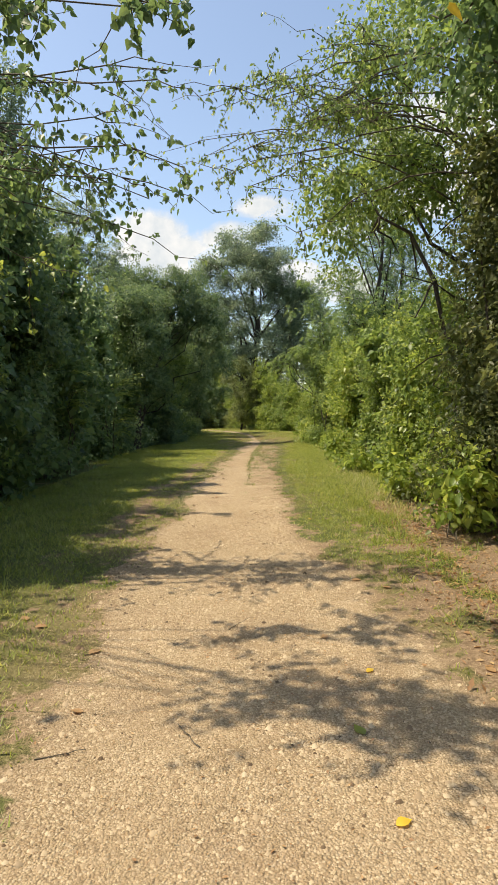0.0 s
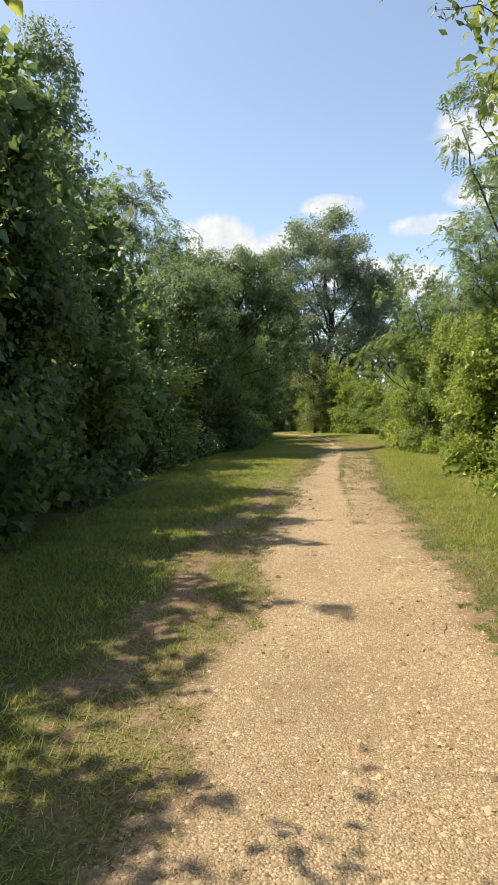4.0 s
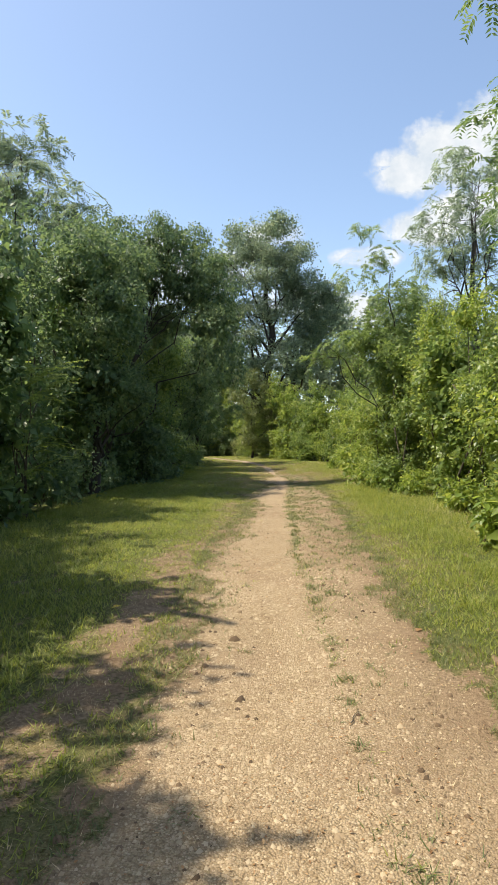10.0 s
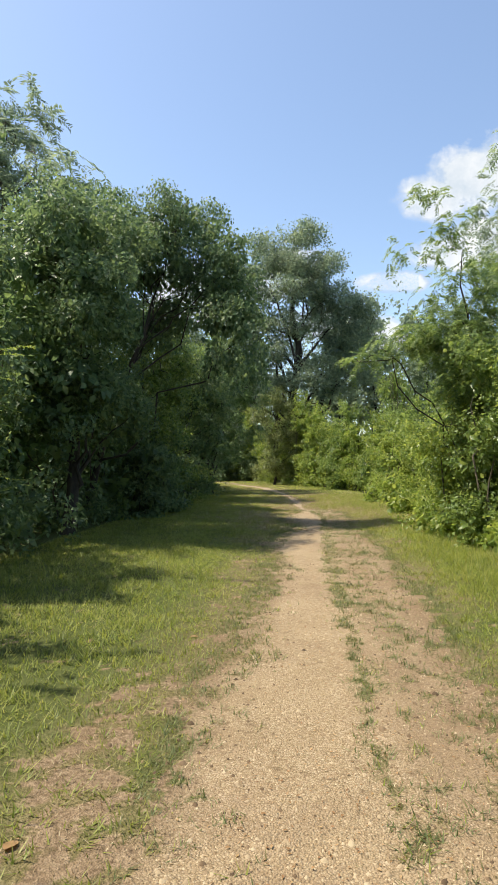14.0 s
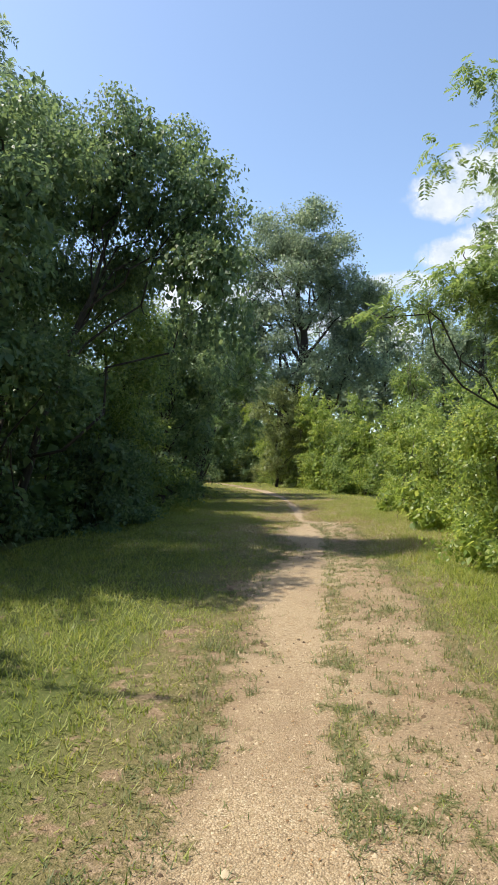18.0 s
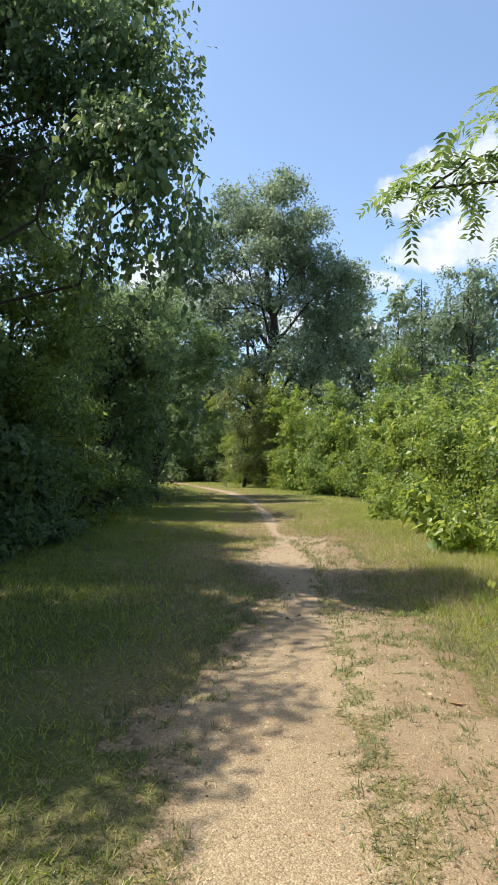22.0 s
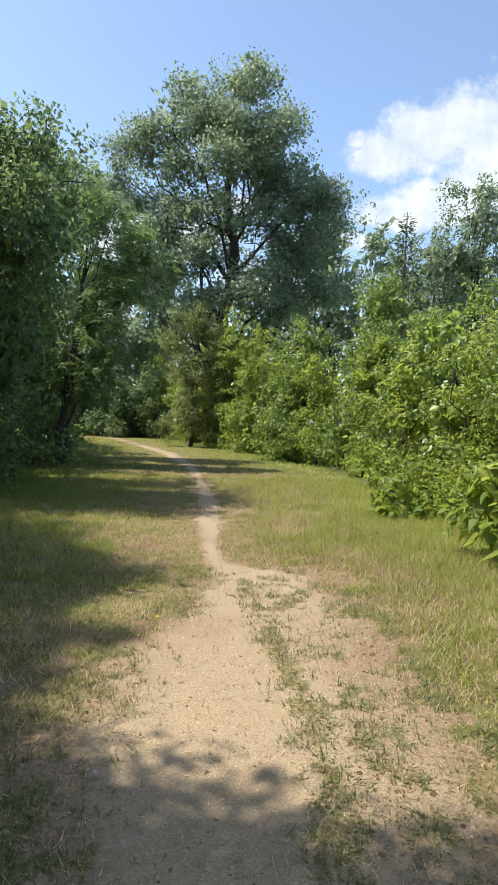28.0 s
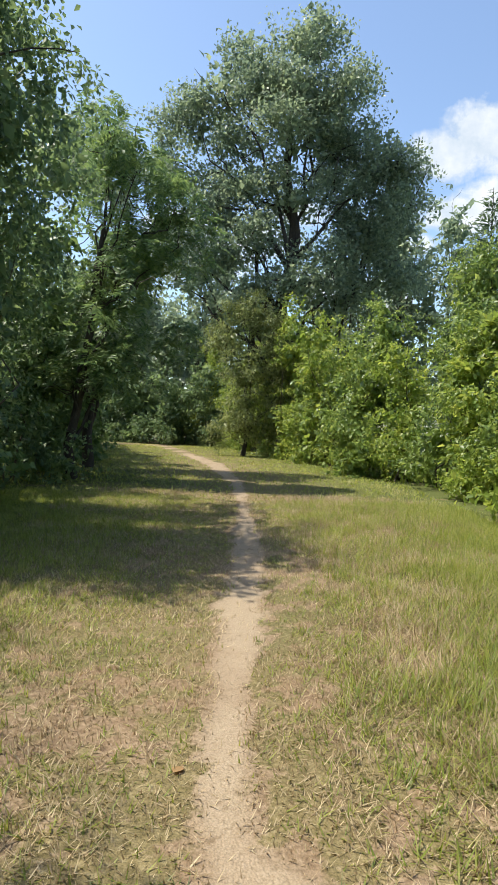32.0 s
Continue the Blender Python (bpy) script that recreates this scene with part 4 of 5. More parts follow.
tree(-5.9, 36.6, 7.8, 0.1, [(0, 0, 6.8, 1.1, 1.1, 0.9), (0.9, -0.2, 6.1, 1.0, 1.0, 0.9), (-1.1, 0.2, 6.5, 1.1, 1.1, 1.0), (1.6, -0.2, 5.2, 0.8, 0.9, 0.8), (0.4, -0.4, 5.0, 1.3, 1.1, 1.1), (-0.9, -0.3, 4.6, 1.3, 1.2, 1.2), (1.3, -0.4, 3.9, 1.0, 0.9, 0.9), (0.2, -0.5, 3.0, 1.3, 1.1, 1.1), (-0.6, 0, 1.8, 1.4, 1.2, 1.4)],
     26000, "sunlit leafy tree behind the leaning vine tree", LEAF_HEDGE, 0.085, 0.5, 50, (0.2, 0), 9, per=14, spread=0.16)
tree(-5.6, 53.0, 10.5, 0.14, [(0.5, 0, 8.6, 1.6, 1.6, 1.3), (1.2, 0, 6.4, 1.6, 1.5, 1.4), (0.6, 0, 3.8, 1.8, 1.6, 1.8), (-1.0, 0, 9.2, 1.4, 1.4, 1.2)],
     11000, "leafy tree beside the bending track", LEAF_OAK, 0.15, 0.5, 49, (0.4, 0), 8, per=14)
tree(4.2, 19.2, 10.4, 0.12, [(-0.7, 0, 5.4, 1.2, 1.3, 1.1), (-0.2, 0.3, 6.7, 1.2, 1.3, 1.0), (-1.2, 0, 4.6, 0.7, 0.9, 0.6), (-0.9, 0, 8.8, 0.9, 1.0, 0.5), (-0.1, 0.2, 9.5, 1.2, 1.2, 0.6), (-1.2, 0.2, 8.0, 0.5, 0.7, 0.4), (0.4, 0, 4.4, 1.5, 1.6, 1.4)],
     20000, "slender tree with drooping feathery foliage", LEAF_HEART, 0.09, 0.34, 51, (-0.3, 0), 9, fronds=0.28)
tree(3.6, 28.9, 8.4, 0.05, [(-2.6, 0, 3.9, 0.35, 0.4, 0.18), (-2.0, 0, 4.2, 0.45, 0.5, 0.25), (-1.3, 0, 4.5, 0.6, 0.6, 0.4), (-0.6, 0, 4.6, 0.8, 0.8, 0.6), (-1.7, 0, 6.3, 0.3, 0.4, 0.25), (-1.2, 0.1, 7.7, 0.4, 0.4, 0.25), (-0.6, 0, 6.6, 0.6, 0.6, 0.4), (0.1, 0, 5.6, 0.8, 0.8, 0.7), (-0.3, 0, 5.2, 1.0, 1.0, 0.8), (-0.1, 0, 3.7, 1.0, 1.1, 1.0), (-1.0, 0, 3.9, 0.7, 0.8, 0.6), (-0.2, 0, 2.4, 0.9, 1.0, 1.0)],
     30000, "small tree leaning out over the track", LEAF_ASH, 0.08, 0.34, 52, (-0.4, 0), 4, fronds=0.25)
tree(10.2, 42.0, 17.2, 0.22, [(0, 0, 15.0, 1.8, 2.0, 1.6), (-1.4, 0, 12.4, 1.8, 2.0, 1.5), (1.6, 0, 13, 2, 2, 1.8), (-2.2, 0, 10.2, 1.7, 2, 1.3), (0.5, 0, 9.6, 2.6, 2.4, 2.4), (0, 0, 7, 2.6, 2.4, 2)],
     20000, "tall broadleaf tree behind the hedgerow", LEAF_OAK, 0.19, 0.32, 53, (0, 0), 9, fronds=0.5)
tree(6.4, 54.5, 8.0, 0.12, [(0, 0, 6.4, 1.2, 1.3, 1.2), (-0.3, 0, 4.8, 1.4, 1.4, 1.3)], 4500, "young tree among the shrubs", LEAF_HEDGE, 0.14, 0.5, 54, (0, 0), 6)
tree(11.5, 58.0, 13.5, 0.18, [(0, 0, 11.6, 1.9, 2, 1.6), (-1.0, 0, 9.4, 1.9, 2, 1.6), (1.8, 0, 11, 2, 2, 2), (0.5, 0, 7, 2.4, 2.4, 2.2)], 8000, "broadleaf tree behind the shrubs", LEAF_OAK, 0.19, 0.5, 55, (0, 0), 8)

for k, (x, y, h) in enumerate([(3.3, 27.5, 4.4), (3.1, 29.3, 4.0), (3.6, 31.0, 3.9), (3.3, 19.0, 4.2)]):
    shrub(x, y, blob_column(np.random.default_rng(470 + k), h, 1.1, 6), 8000, "sunlit leafy shrub at the foot of a leaning tree", (LEAF_HEDGE, LEAF_BRIGHT)[k % 2], 0.078, 0.62, 470 + k, 6, group="shrubs along the track")
for k, (x, y, h) in enumerate([(-5.4, 34.2, 2.3), (-5.3, 36.0, 2.4)]):
    shrub(x, y, blob_column(np.random.default_rng(480 + k), h, 1.2, 5), 4200, "low dark bush below the leaning tree", LEAF_DARK, 0.11, 0.65, 480 + k, 6, group="bushes under the trees")

# extra bush added to the row, sized to cast the shade tongue at 13 m
shrub(-5.7, 13.3, [(0.2, 0, 6.7, 0.9, 0.55, 0.8), (0, 0.1, 5.6, 1.2, 0.9, 1.2), (0.1, 0, 4.2, 1.3, 1.1, 1.4), (0, 0, 2.4, 1.4, 1.3, 1.8)], 9000, "tall vine-covered bush shading the track edge", LEAF_HEART, 0.12, 0.7, 490, 6, group="bushes under the trees")

# far trees closing the view
rng = np.random.default_rng(77)
for k in range(22):
    a = k / 21
    x, y = -26 + 48 * a + rng.uniform(-1.5, 1.5), 84 + rng.uniform(-4, 8)
    h = (14 + 3.5 * a) * rng.uniform(0.85, 1.15) * (1.2 if 4 < x < 18 else 1.0)
    tree(x, y, h, 0.2, [(0, 0, h * 0.78, 2.4, 2.4, h * 0.2), (1.2, 0, h * 0.55, 2.6, 2.4, h * 0.22), (-1.2, 0, h * 0.4, 2.8, 2.4, h * 0.28), (0.5, 0, h * 0.16, 3.0, 2.4, h * 0.2)],
         2400, "distant woodland tree in dark green leaf", LEAF_OAK, 0.38, 0.6, 800 + k, (0, 0), 5, group="distant woodland", per=10, spread=0.4, inner=0.3)
for k in range(12):
    x, y = -17 + 1.35 * k, 79 - 0.35 * k + rng.uniform(-0.8, 0.8)
    shrub(x, y, blob_column(rng, rng.uniform(4.5, 6.5), 1.5, 5), 2200, "dense dark undergrowth at the far end of the track", LEAF_DARK, 0.2, 0.6, 840 + k, 3, group="distant woodland", spread=0.25, shoots=0)
for k in range(10):
    side = -1 if k % 2 else 1
    x, y = side * rng.uniform(11, 15) , -6 + (k // 2) * 13 + rng.uniform(-2, 2)
    h = rng.uniform(9, 12)
    tree(x, y, h, 0.2, [(0, 0, h * 0.78, 2.4, 2.4, h * 0.2), (1.2, 1, h * 0.55, 2.6, 2.4, h * 0.22), (-1.2, -1, h * 0.4, 2.8, 2.4, h * 0.28)],
         3000, "woodland tree standing behind the thicket", LEAF_OAK, 0.32, 0.6, 860 + k, (0, 0), 5, group="distant woodland", per=10, spread=0.4, inner=0.3)


def spruce(x, y, h, r, seed):
    rng = np.random.default_rng(seed)
    ob = thing("conifer", x, y, "pointed dark green conifer above the hedgerow", "conifer tree")
    v, t = tube([(0, 0, -0.05), (0, 0, h * 0.5), (0, 0, h)], [0.2, 0.12, 0.02], 8)
    part("trunk", mesh_of("trunk", v, t, BARK), ob)
    n = 13000
    f = 1 - np.sqrt(rng.random(n))
    z = h * (0.12 + 0.88 * f)
    tier = 0.75 + 0.35 * np.sin(z * 5.5)
    rad = r * (1.02 - f) * tier * rng.uniform(0.4, 1.1, n) + 0.05
    a = rng.uniform(0, 6.28, n)
    out = np.stack([np.cos(a), np.sin(a), 0 * a], -1)
    at = out * rad[:, None]
    at[:, 2] = z - rad * 0.15
    s = rng.uniform(0.25, 0.55, n)
    v, t = leaf_arrays(rng, at, out + rng.normal(size=at.shape) * 0.35 + [0, 0, 0.15], np.tile([0, 0, 1.0], (n, 1)) + rng.normal(size=at.shape) * 0.3, s, s * 0.28, LONG)
    part("needles", mesh_of("needles", v, t, NEEDLE), ob)


spruce(12.9, 74.0, 17.0, 5.0, 61)
spruce(16.2, 77.0, 16.6, 5.0, 62)

# ---- overhanging branches at the start ----
def sprays(ob, rng, starts, ends, leaf, width, mat, per, shape, radius, sub=6, hang=0.5):
    """Bare arching branches with twigs that carry leaves."""
    for a, b in zip(starts, ends):
        p = wavy(rng, a, b, 9, 0.014, 0.25)
        pieces = [tube(p, np.linspace(radius, 0.005, 9), 6)]
        at, way = [], []
        for j in range(sub):
            i = rng.integers(6, 9)
            end = p[i] + rng.normal(size=3) * np.array([0.42, 0.42, 0.2]) + [0, 0, -hang * rng.random()]
            q = wavy(rng, p[i], end, 6, 0.03, 0.03)
            pieces.append(tube(q, np.linspace(0.006, 0.002, 6), 4))
            for m in range(per):
                s = q[rng.integers(1, 6)] + rng.normal(size=3) * 0.03
                at.append(s)
                way.append(rng.normal(size=3) * 0.6 + [0, 0, -0.8])
        v, t = join_arrays(pieces)
        bough = part("branch", mesh_of("branch", v, t, TWIG), ob)
        at, way = np.array(at), np.array(way)
        size = leaf * rng.uniform(0.6, 1.25, len(at))
        v, t = leaf_arrays(rng, at, way, rng.normal(size=at.shape) + [0, -0.5, 0.6], size, size * width, shape)
        part("leaves", mesh_of("leaves", v, t, mat), bough)


ob = tree(-6.0, 5.6, 6.0, 0.14, [(0.2, 0, 4.6, 1.2, 1.4, 1.0), (-0.6, 0.6, 4.4, 1.4, 1.6, 1.2), (0.8, 1.8, 3.8, 1.0, 1.3, 0.9), (0.9, 3.6, 3.4, 1.0, 1.2, 1.1)],
          7000, "heart-leaved tree arching its branches over the track", LEAF_HEART, 0.10, 0.85, 71, (0.6, 0), 8, shape=HEART, per=10)
rng = np.random.default_rng(711)
st = [(0.5, rng.uniform(-0.2, 0.4), rng.uniform(3.4, 4.8)) for _ in range(12)]
en = [(rng.uniform(4.4, 5.4), rng.uniform(-0.25, 0.4), rng.uniform(3.3, 4.9)) for _ in range(12)]
sprays(ob, rng, st, en, 0.060, 0.82, LEAF_HEART, 17, HEART, 0.014, 8, 0.45)
# sunlit sprays of the same tree: the sun on them is in the brighter leaf colour
st = [(0.6, rng.uniform(-0.3, 0.5), rng.uniform(3.2, 4.2)) for _ in range(4)]
en = [(rng.uniform(2.6, 3.9), rng.uniform(-0.2, 0.6), rng.uniform(2.9, 4.2)) for _ in range(4)]
sprays(ob, rng, st, en, 0.062, 0.82, LEAF_BRIGHT, 22, HEART, 0.012, 9, 0.5)
st = [(0.4, -0.5 - 0.15 * k, 3.8) for k in range(8)]
en = [(rng.uniform(4.7, 5.5), rng.uniform(-3.2, -1.3), rng.uniform(4.0, 4.8)) for _ in range(8)]
sprays(ob, rng, st, en, 0.066, 0.85, LEAF_HEART, 26, HEART, 0.011, 14)

ob = tree(4.0, 8.4, 9.5, 0.15, [(-0.6, 0, 6.8, 1.5, 1.8, 1.4), (-1.2, 1.4, 5.2, 1.3, 1.5, 1.2), (0.6, -1.0, 7.8, 1.6, 1.7, 1.3), (-1.1, -2.2, 5.6, 1.3, 1.5, 1.4), (0, 0, 4.6, 1.6, 2.2, 1.6), (-0.3, -3.6, 5.4, 1.4, 1.5, 2.0), (-0.5, -4.8, 4.0, 1.2, 1.3, 1.6), (-2.5, 1.4, 4.9, 0.9, 1.1, 1.3), (-2.0, 1.2, 6.4, 1.0, 1.2, 1.2), (-1.5, 0.6, 8.2, 1.3, 1.4, 1.2), (-0.6, -1.4, 9.0, 1.4, 1.4, 1.1)],
          46000, "leafy tree spreading over the track edge", LEAF_HEDGE, 0.075, 0.5, 72, (-0.4, 0), 10, per=14, spread=0.16)
rng = np.random.default_rng(722)
st = [(-1.0, rng.uniform(-1.0, 1.5), rng.uniform(4.4, 6.0)) for _ in range(16)]
en = [(rng.uniform(-4.3, -2.4), rng.uniform(-1.4, 0.2), rng.uniform(3.9, 6.0)) for _ in range(16)]
sprays(ob, rng, st, en, 0.062, 0.5, LEAF_HEDGE, 26, DIAMOND, 0.014, 12, 0.25)


ob = tree(3.5, 4.4, 8.6, 0.13, [(-0.9, 0, 6.6, 1.3, 1.5, 1.2), (-1.0, 0.6, 5.0, 1.1, 1.4, 1.2), (-0.6, -0.8, 4.2, 1.2, 1.3, 1.3), (0.6, 0, 7.2, 1.4, 1.6, 1.2), (0.2, 0.4, 3.4, 1.4, 1.5, 1.4)],
     24000, "dense shade tree hanging over the track edge", LEAF_HEART, 0.085, 0.6, 73, (-0.4, 0), 8, per=16, spread=0.16)
part("yellow_leaf", mesh_of("yellow_leaf", *leaf_arrays(rng, np.array([[-2.2, -0.4, 4.05]]), np.array([[0.8, 0.2, -0.5]]), np.array([[-0.3, -0.8, 0.5]]), np.array([0.13]), np.array([0.10]), HEART), YELLOWLEAF), ob, "yellowed leaf")


# ---- clouds, far off ----
def clouds(name, label, x, z, w, h, seed, puffs):
    m, nt, out = material("cloud")
    tc = nt.nodes.new("ShaderNodeTexCoord").outputs["Object"]
    n1 = noise_of(nt, 0.016, 6, tc, 0.62)
    total = None
    for px, pz, pr, pq in puffs:
        d = nt.nodes.new("ShaderNodeVectorMath")
        d.operation = "SUBTRACT"
        nt.links.new(tc, d.inputs[0])
        d.inputs[1].default_value = (px, 0, pz)
        sc = nt.nodes.new("ShaderNodeVectorMath")
        sc.operation = "MULTIPLY"
        nt.links.new(d.outputs[0], sc.inputs[0])
        sc.inputs[1].default_value = (1 / pr, 0, 1 / pq)
        ln = nt.nodes.new("ShaderNodeVectorMath")
        ln.operation = "LENGTH"
        nt.links.new(sc.outputs[0], ln.inputs[0])
        v = calc(nt, "SUBTRACT", 1.0, ln.outputs["Value"], True)
        total = v if total is None else calc(nt, "MAXIMUM", total, v)
    n2 = noise_of(nt, 0.045, 5, tc, 0.6)
    a = calc(nt, "ADD", total, calc(nt, "ADD", calc(nt, "MULTIPLY", calc(nt, "SUBTRACT", n1, 0.5), 0.8), calc(nt, "MULTIPLY", calc(nt, "SUBTRACT", n2, 0.5), 0.35)))
    a = calc(nt, "MULTIPLY", calc(nt, "SUBTRACT", a, 0.22), 3.6, True)
    a = calc(nt, "MULTIPLY", a, calc(nt, "MULTIPLY", total, 6.0, True))
    # flat sheet glows by itself: the cloud's sunlit white and grey are painted in
    em = node(nt, "ShaderNodeEmission", Strength=0.6)
    nt.links.new(ramp(nt, n1, [(0.35, (0.60, 0.69, 0.80)), (0.65, (0.88, 0.91, 0.96))]), em.inputs[0])
    tr = nt.nodes.new("ShaderNodeBsdfTransparent")
    s = nt.nodes.new("ShaderNodeMixShader")
    nt.links.new(calc(nt, "MULTIPLY", a, 0.92), s.inputs[0])
    nt.links.new(tr.outputs[0], s.inputs[1])
    nt.links.new(em.outputs[0], s.inputs[2])
    nt.links.new(s.outputs[0], out.inputs[0])
    ob = new(name, mesh_of(name, [(-w, 0, -h), (w, 0, -h), (w, 0, h), (-w, 0, h)], [(0, 1, 2), (0, 2, 3)], m))
    ob.location = (x, 920, z)
    ob.visible_shadow = False
    return tagged(ob, label, "clouds", kind="structure")


clouds("backdrop_clouds_east", "white cumulus cloud in a blue summer sky", 304, 392, 400, 260, 1,
       [(-80, 8, 75, 55), (-15, 38, 110, 70), (70, 60, 140, 85), (180, 80, 190, 110), (-55, -76, 85, 40), (20, -58, 110, 52), (110, -20, 140, 70), (240, 0, 160, 90), (-140, -118, 80, 24), (-175, -198, 70, 30)])
clouds("backdrop_clouds_low", "thin white cloud low over the trees", -40, 270, 240, 140, 2,
       [(-90, -25, 120, 55), (10, 0, 80, 34), (60, 42, 60, 26), (90, -60, 90, 36), (170, -75, 80, 42), (-110, 10, 80, 50)])


# ---- feathery sapling at the foot of the bushes ----
def sapling(x, y, h, seed, label, fronds, reach, mat):
    """A thin stem with arching compound fronds."""
    rng = np.random.default_rng(seed)
    ob = thing("sapling", x, y, label, "sapling")
    p = wavy(rng, (0, 0, -0.05), (0.1, 0, h), 7, 0.02)
    part("stem", mesh_of("stem", *tube(p, np.linspace(0.022, 0.006, 7), 6), TWIG), ob)
    for k in range(fronds):
        a = p[rng.integers(2, 7)] + [0, 0, rng.uniform(-0.1, 0.1)]
        ang = rng.uniform(-1.3, 0.9)
        out = np.array([math.cos(ang), math.sin(ang), rng.uniform(-0.05, 0.45)])
        q = wavy(rng, a, a + out * rng.uniform(0.5, 1.0) * reach, 8, 0.015, 0.12)
        ahead = unit(q[-1] - q[0])
        side = unit(np.cross(ahead, [0, 0, 1.0]))
        s = np.linspace(1.5, 7, 26)
        mid = np.stack([np.interp(s, range(8), q[:, c]) for c in range(3)], -1)
        at = np.concatenate([mid, mid])
        way = np.concatenate([side + ahead * 0.5 + rng.normal(size=mid.shape) * 0.15, -side + ahead * 0.5 + rng.normal(size=mid.shape) * 0.15]) + [0, 0, -0.15]
        size = np.full(len(at), 0.10) * rng.uniform(0.7, 1.2, len(at))
        pieces = [tube(q, np.linspace(0.005, 0.0015, 8), 3), leaf_arrays(rng, at, way, np.tile([0, 0, 1.0], (len(at), 1)), size, size * 0.3, LONG)]
        part("frond", mesh_of("frond", *join_arrays(pieces), mat), ob)
    return ob


sapling(-5.5, 23.2, 2.7, 91, "feathery light-green sapling leaning out of dark bushes", 34, 1.25, LEAF_BRIGHT)
sapling(-5.0, 39.4, 2.5, 92, "small bright sapling against the shaded bushes", 12, 0.8, LEAF_BRIGHT)
sapling(-5.0, 16.0, 2.6, 93, "light-green sapling sprouting from the bushes", 14, 0.9, LEAF_BRIGHT)


for k, (x, y, h) in enumerate([(2.95, 37.5, 1.25), (3.1, 37.0, 1.0), (2.75, 34.6, 0.7), (2.85, 40.6, 0.7), (2.3, 18.9, 0.7)]):
    shrub(x, y, [(0.1, 0, h * 0.72, 0.3, 0.35, h * 0.3), (0.1, 0.1, h * 0.4, 0.4, 0.4, h * 0.35), (0.2, -0.2, h * 0.2, 0.4, 0.4, h * 0.25)], 260, "broad-leaved light-green weed at the edge of the verge", LEAF_BRIGHT, 0.14, 0.62, 960 + k, 5, HEART, "weed", "weeds along the verge", "weeds", 0.1, 0.1, 5, 0.4, 0, 0.007)


# ---- bare dead stems over the hedgerow ----
rng = np.random.default_rng(95)
ob = thing("dead_sapling", 5.2, 47.0, "bare grey dead sapling standing above the hedgerow", "dead tree")
for k in range(5):
    p = wavy(rng, (rng.uniform(-0.2, 0.2), rng.uniform(-0.2, 0.2), -0.05), (rng.uniform(-0.7, 0.7), rng.uniform(-0.4, 0.4), rng.uniform(5.6, 7.0)), 9, 0.015)
    pieces = [tube(p, np.linspace(0.022, 0.004, 9), 5)]
    for j in range(4):
        a = p[rng.integers(5, 9)]
        pieces.append(tube(wavy(rng, a, a + rng.normal(size=3) * [0.35, 0.3, 0.1] + [0, 0, 0.55], 5, 0.05), np.linspace(0.010, 0.004, 5), 4))
    part("branch", mesh_of("branch", *join_arrays(pieces), TWIG), ob)


# ---- fallen leaves and twigs on the track ----
def fallen_leaf(x, y, size, turn, mat, label):
    ob = new("fallen_leaf")
    n = 7
    v = []
    for i in range(n):
        s = i / (n - 1)
        w = 0.32 * math.sin(math.pi * min(1, s * 1.08 + 0.02)) ** 0.8 * (1.1 - 0.4 * s)
        lift = 0.07 * math.sin(s * 2.6 + turn) ** 2
        v += [(s - 0.5, w, lift + 0.22 * w), (s - 0.5, 0, lift), (s - 0.5, -w, lift + 0.14 * w)]
    t = []
    for i in range(n - 1):
        a = 3 * i
        for c in (0, 1):
            t += [(a + c, a + c + 1, a + c + 4), (a + c, a + c + 4, a + c + 3)]
    blade = mesh_of("blade", np.array(v) * size, t, mat)
    ob.location = (x, y, float(height_of(np.array([x]), np.array([y]))[0]) + 0.006)
    ob.rotation_euler = (0.1 * math.sin(turn * 3), 0.1 * math.cos(turn * 5), turn)
    tagged(ob, label, "leaf", "fallen leaves")
    part("blade", blade, ob)
    part("stalk", mesh_of("stalk", *tube([(-0.85 * size, 0.06 * size, 0.02 * size), (-0.65 * size, 0, 0.03 * size), (-0.5 * size, 0, 0.01 * size)], [0.0012, 0.0014, 0.0016], 4), TWIG), ob)


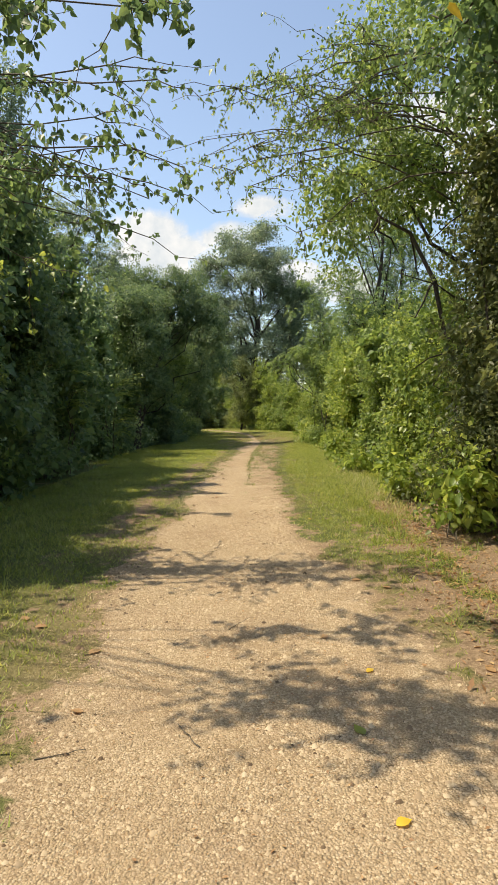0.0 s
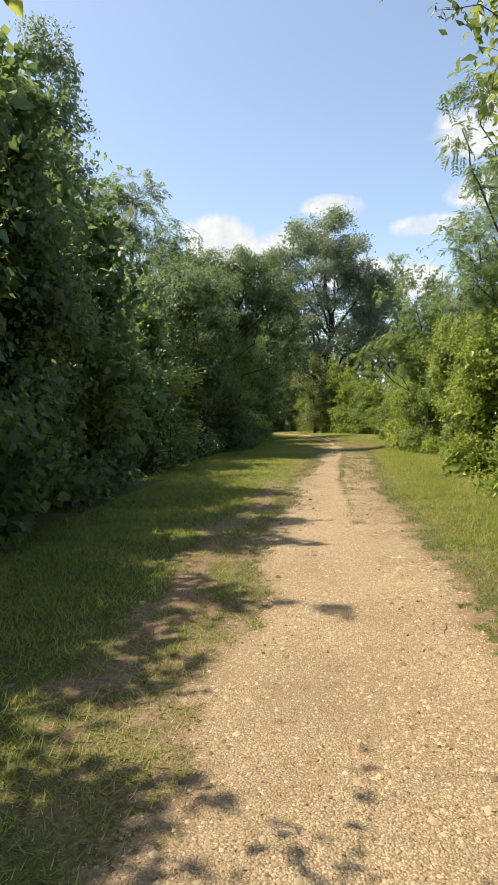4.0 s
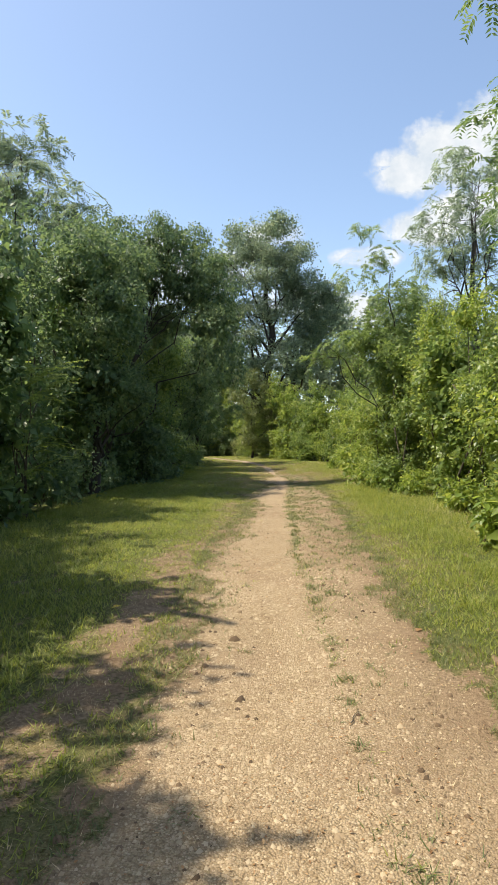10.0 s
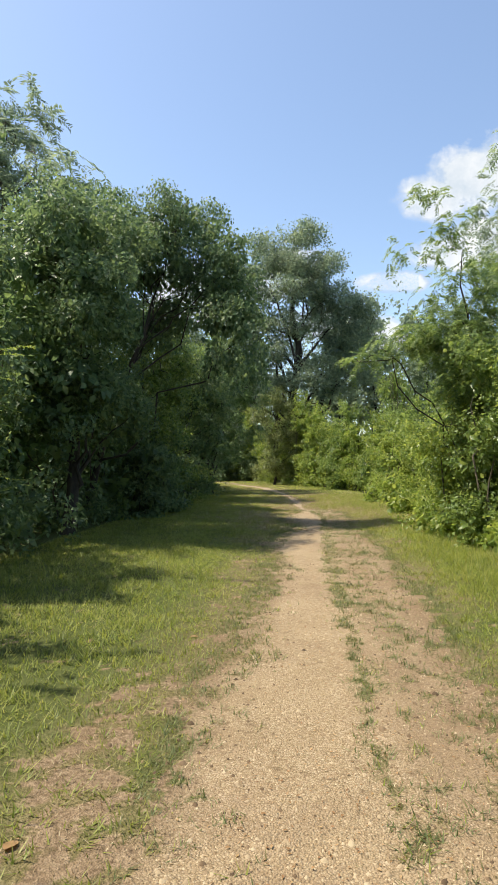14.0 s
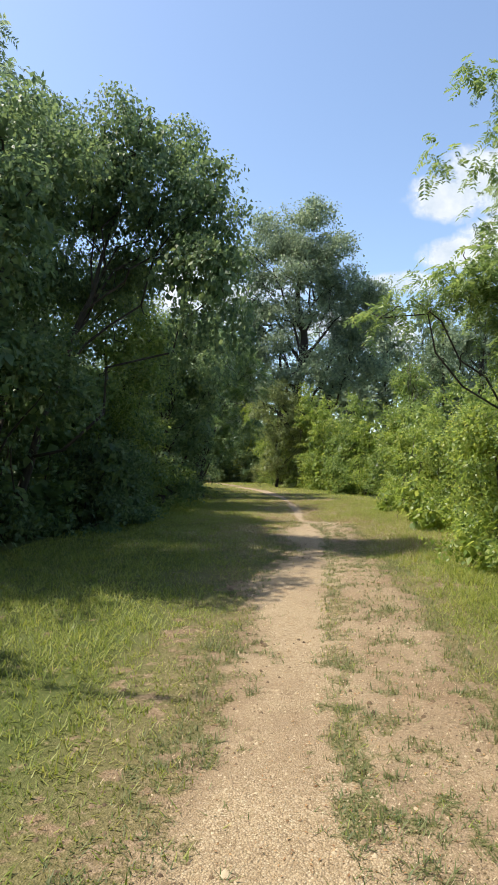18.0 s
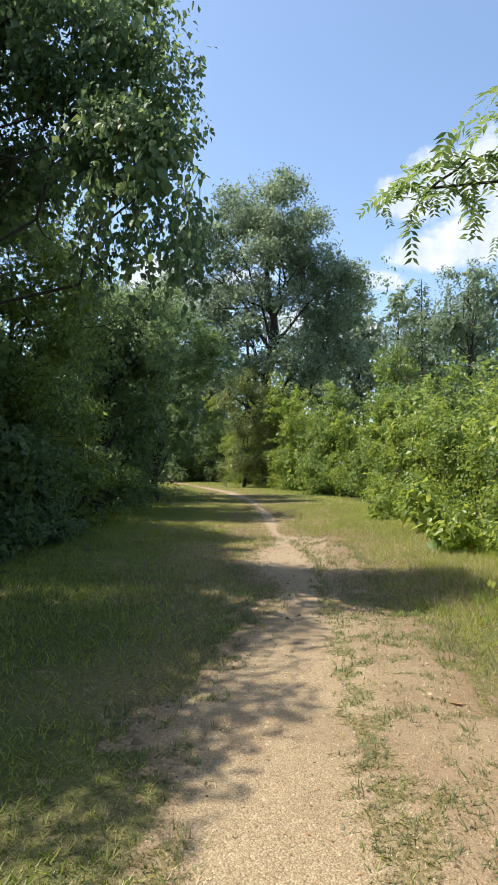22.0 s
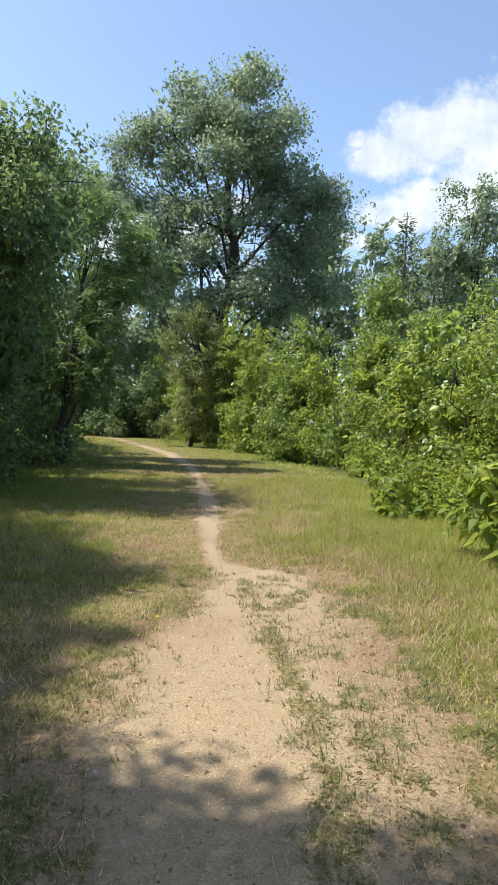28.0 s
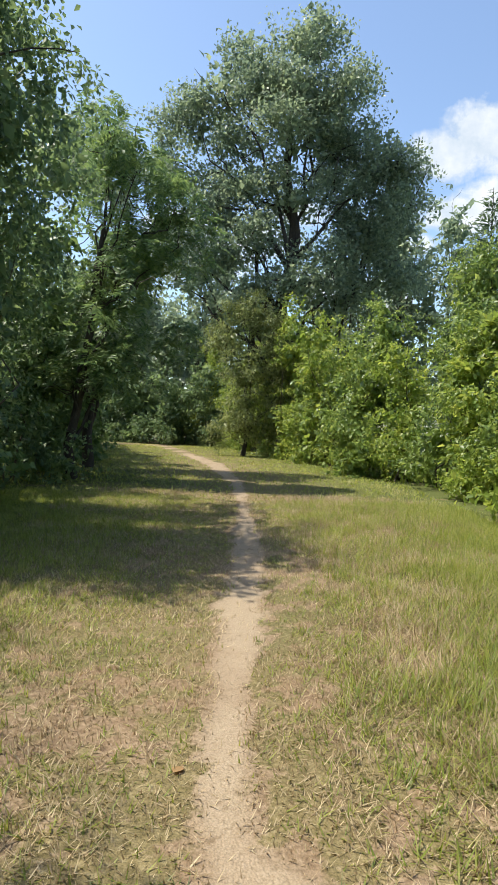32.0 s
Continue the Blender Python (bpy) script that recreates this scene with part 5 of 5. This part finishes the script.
LEAVES = [(0.50, 2.12, 0.07, 0.4, 0), (0.45, 2.78, 0.09, 2.0, 2), (1.12, 2.25, 0.08, 1.2, 0), (1.05, 2.55, 0.07, 3.0, 1), (0.85, 5.25, 0.09, 0.2, 1), (1.05, 5.0, 0.10, 2.4, 1), (0.42, 3.95, 0.08, 1.7, 1),
          (-1.05, 3.75, 0.10, 0.9, 1), (-1.75, 4.4, 0.11, 2.2, 1), (-1.55, 4.2, 0.10, 0.1, 1), (-1.9, 4.05, 0.09, 1.1, 1), (-0.95, 3.0, 0.08, 2.7, 1), (0.62, 3.4, 0.06, 0.6, 0), (1.3, 3.4, 0.09, 1.9, 1),
          (-2.0, 16.4, 0.09, 0.5, 0), (-2.15, 16.2, 0.08, 2.5, 1), (-1.9, 17.9, 0.10, 1.4, 1), (0.5, 15.6, 0.08, 0.9, 1), (0.95, 15.1, 0.10, 1.6, 2), (0.85, 14.9, 0.08, 0.3, 1), (-0.75, 10.9, 0.10, 1.8, 1),
          (0.72, 8.4, 0.07, 2.1, 0), (-0.55, 35.3, 0.045, 0.8, 0), (0.75, 27.9, 0.09, 2.6, 1), (-0.35, 37.6, 0.08, 1.2, 1), (-1.6, 21.0, 0.08, 0.2, 1)]
for x, y, size, turn, kind in LEAVES:
    fallen_leaf(x, y, size, turn, (YELLOWLEAF, DRYLEAF, GRASS)[kind], ("yellow fallen leaf lying on the track", "curled brown dry leaf on the ground", "pale green fallen leaf on the track")[kind])
rng = np.random.default_rng(97)
for x, y, size in [(-0.35, 2.75, 0.22), (-0.9, 2.6, 0.2), (-0.15, 4.2, 0.25), (0.7, 31.3, 0.3), (0.85, 30.5, 0.2), (0.2, 8.6, 0.2), (-0.2, 14.2, 0.16)]:
    ob = thing("twig", x, y, "thin brown dry twig lying on the track", "twig", "fallen twigs", float(height_of(np.array([x]), np.array([y]))[0]) + 0.008)
    a = rng.uniform(0, 3.14)
    size *= 0.55
    q = wavy(rng, (-size * math.cos(a), -size * math.sin(a), 0), (size * math.cos(a), size * math.sin(a), 0.005), 7, 0.02)
    q[:, 2] *= 0.3
    part("stick", mesh_of("stick", *tube(q, np.linspace(0.0036, 0.0016, 7), 5), TWIG), ob)
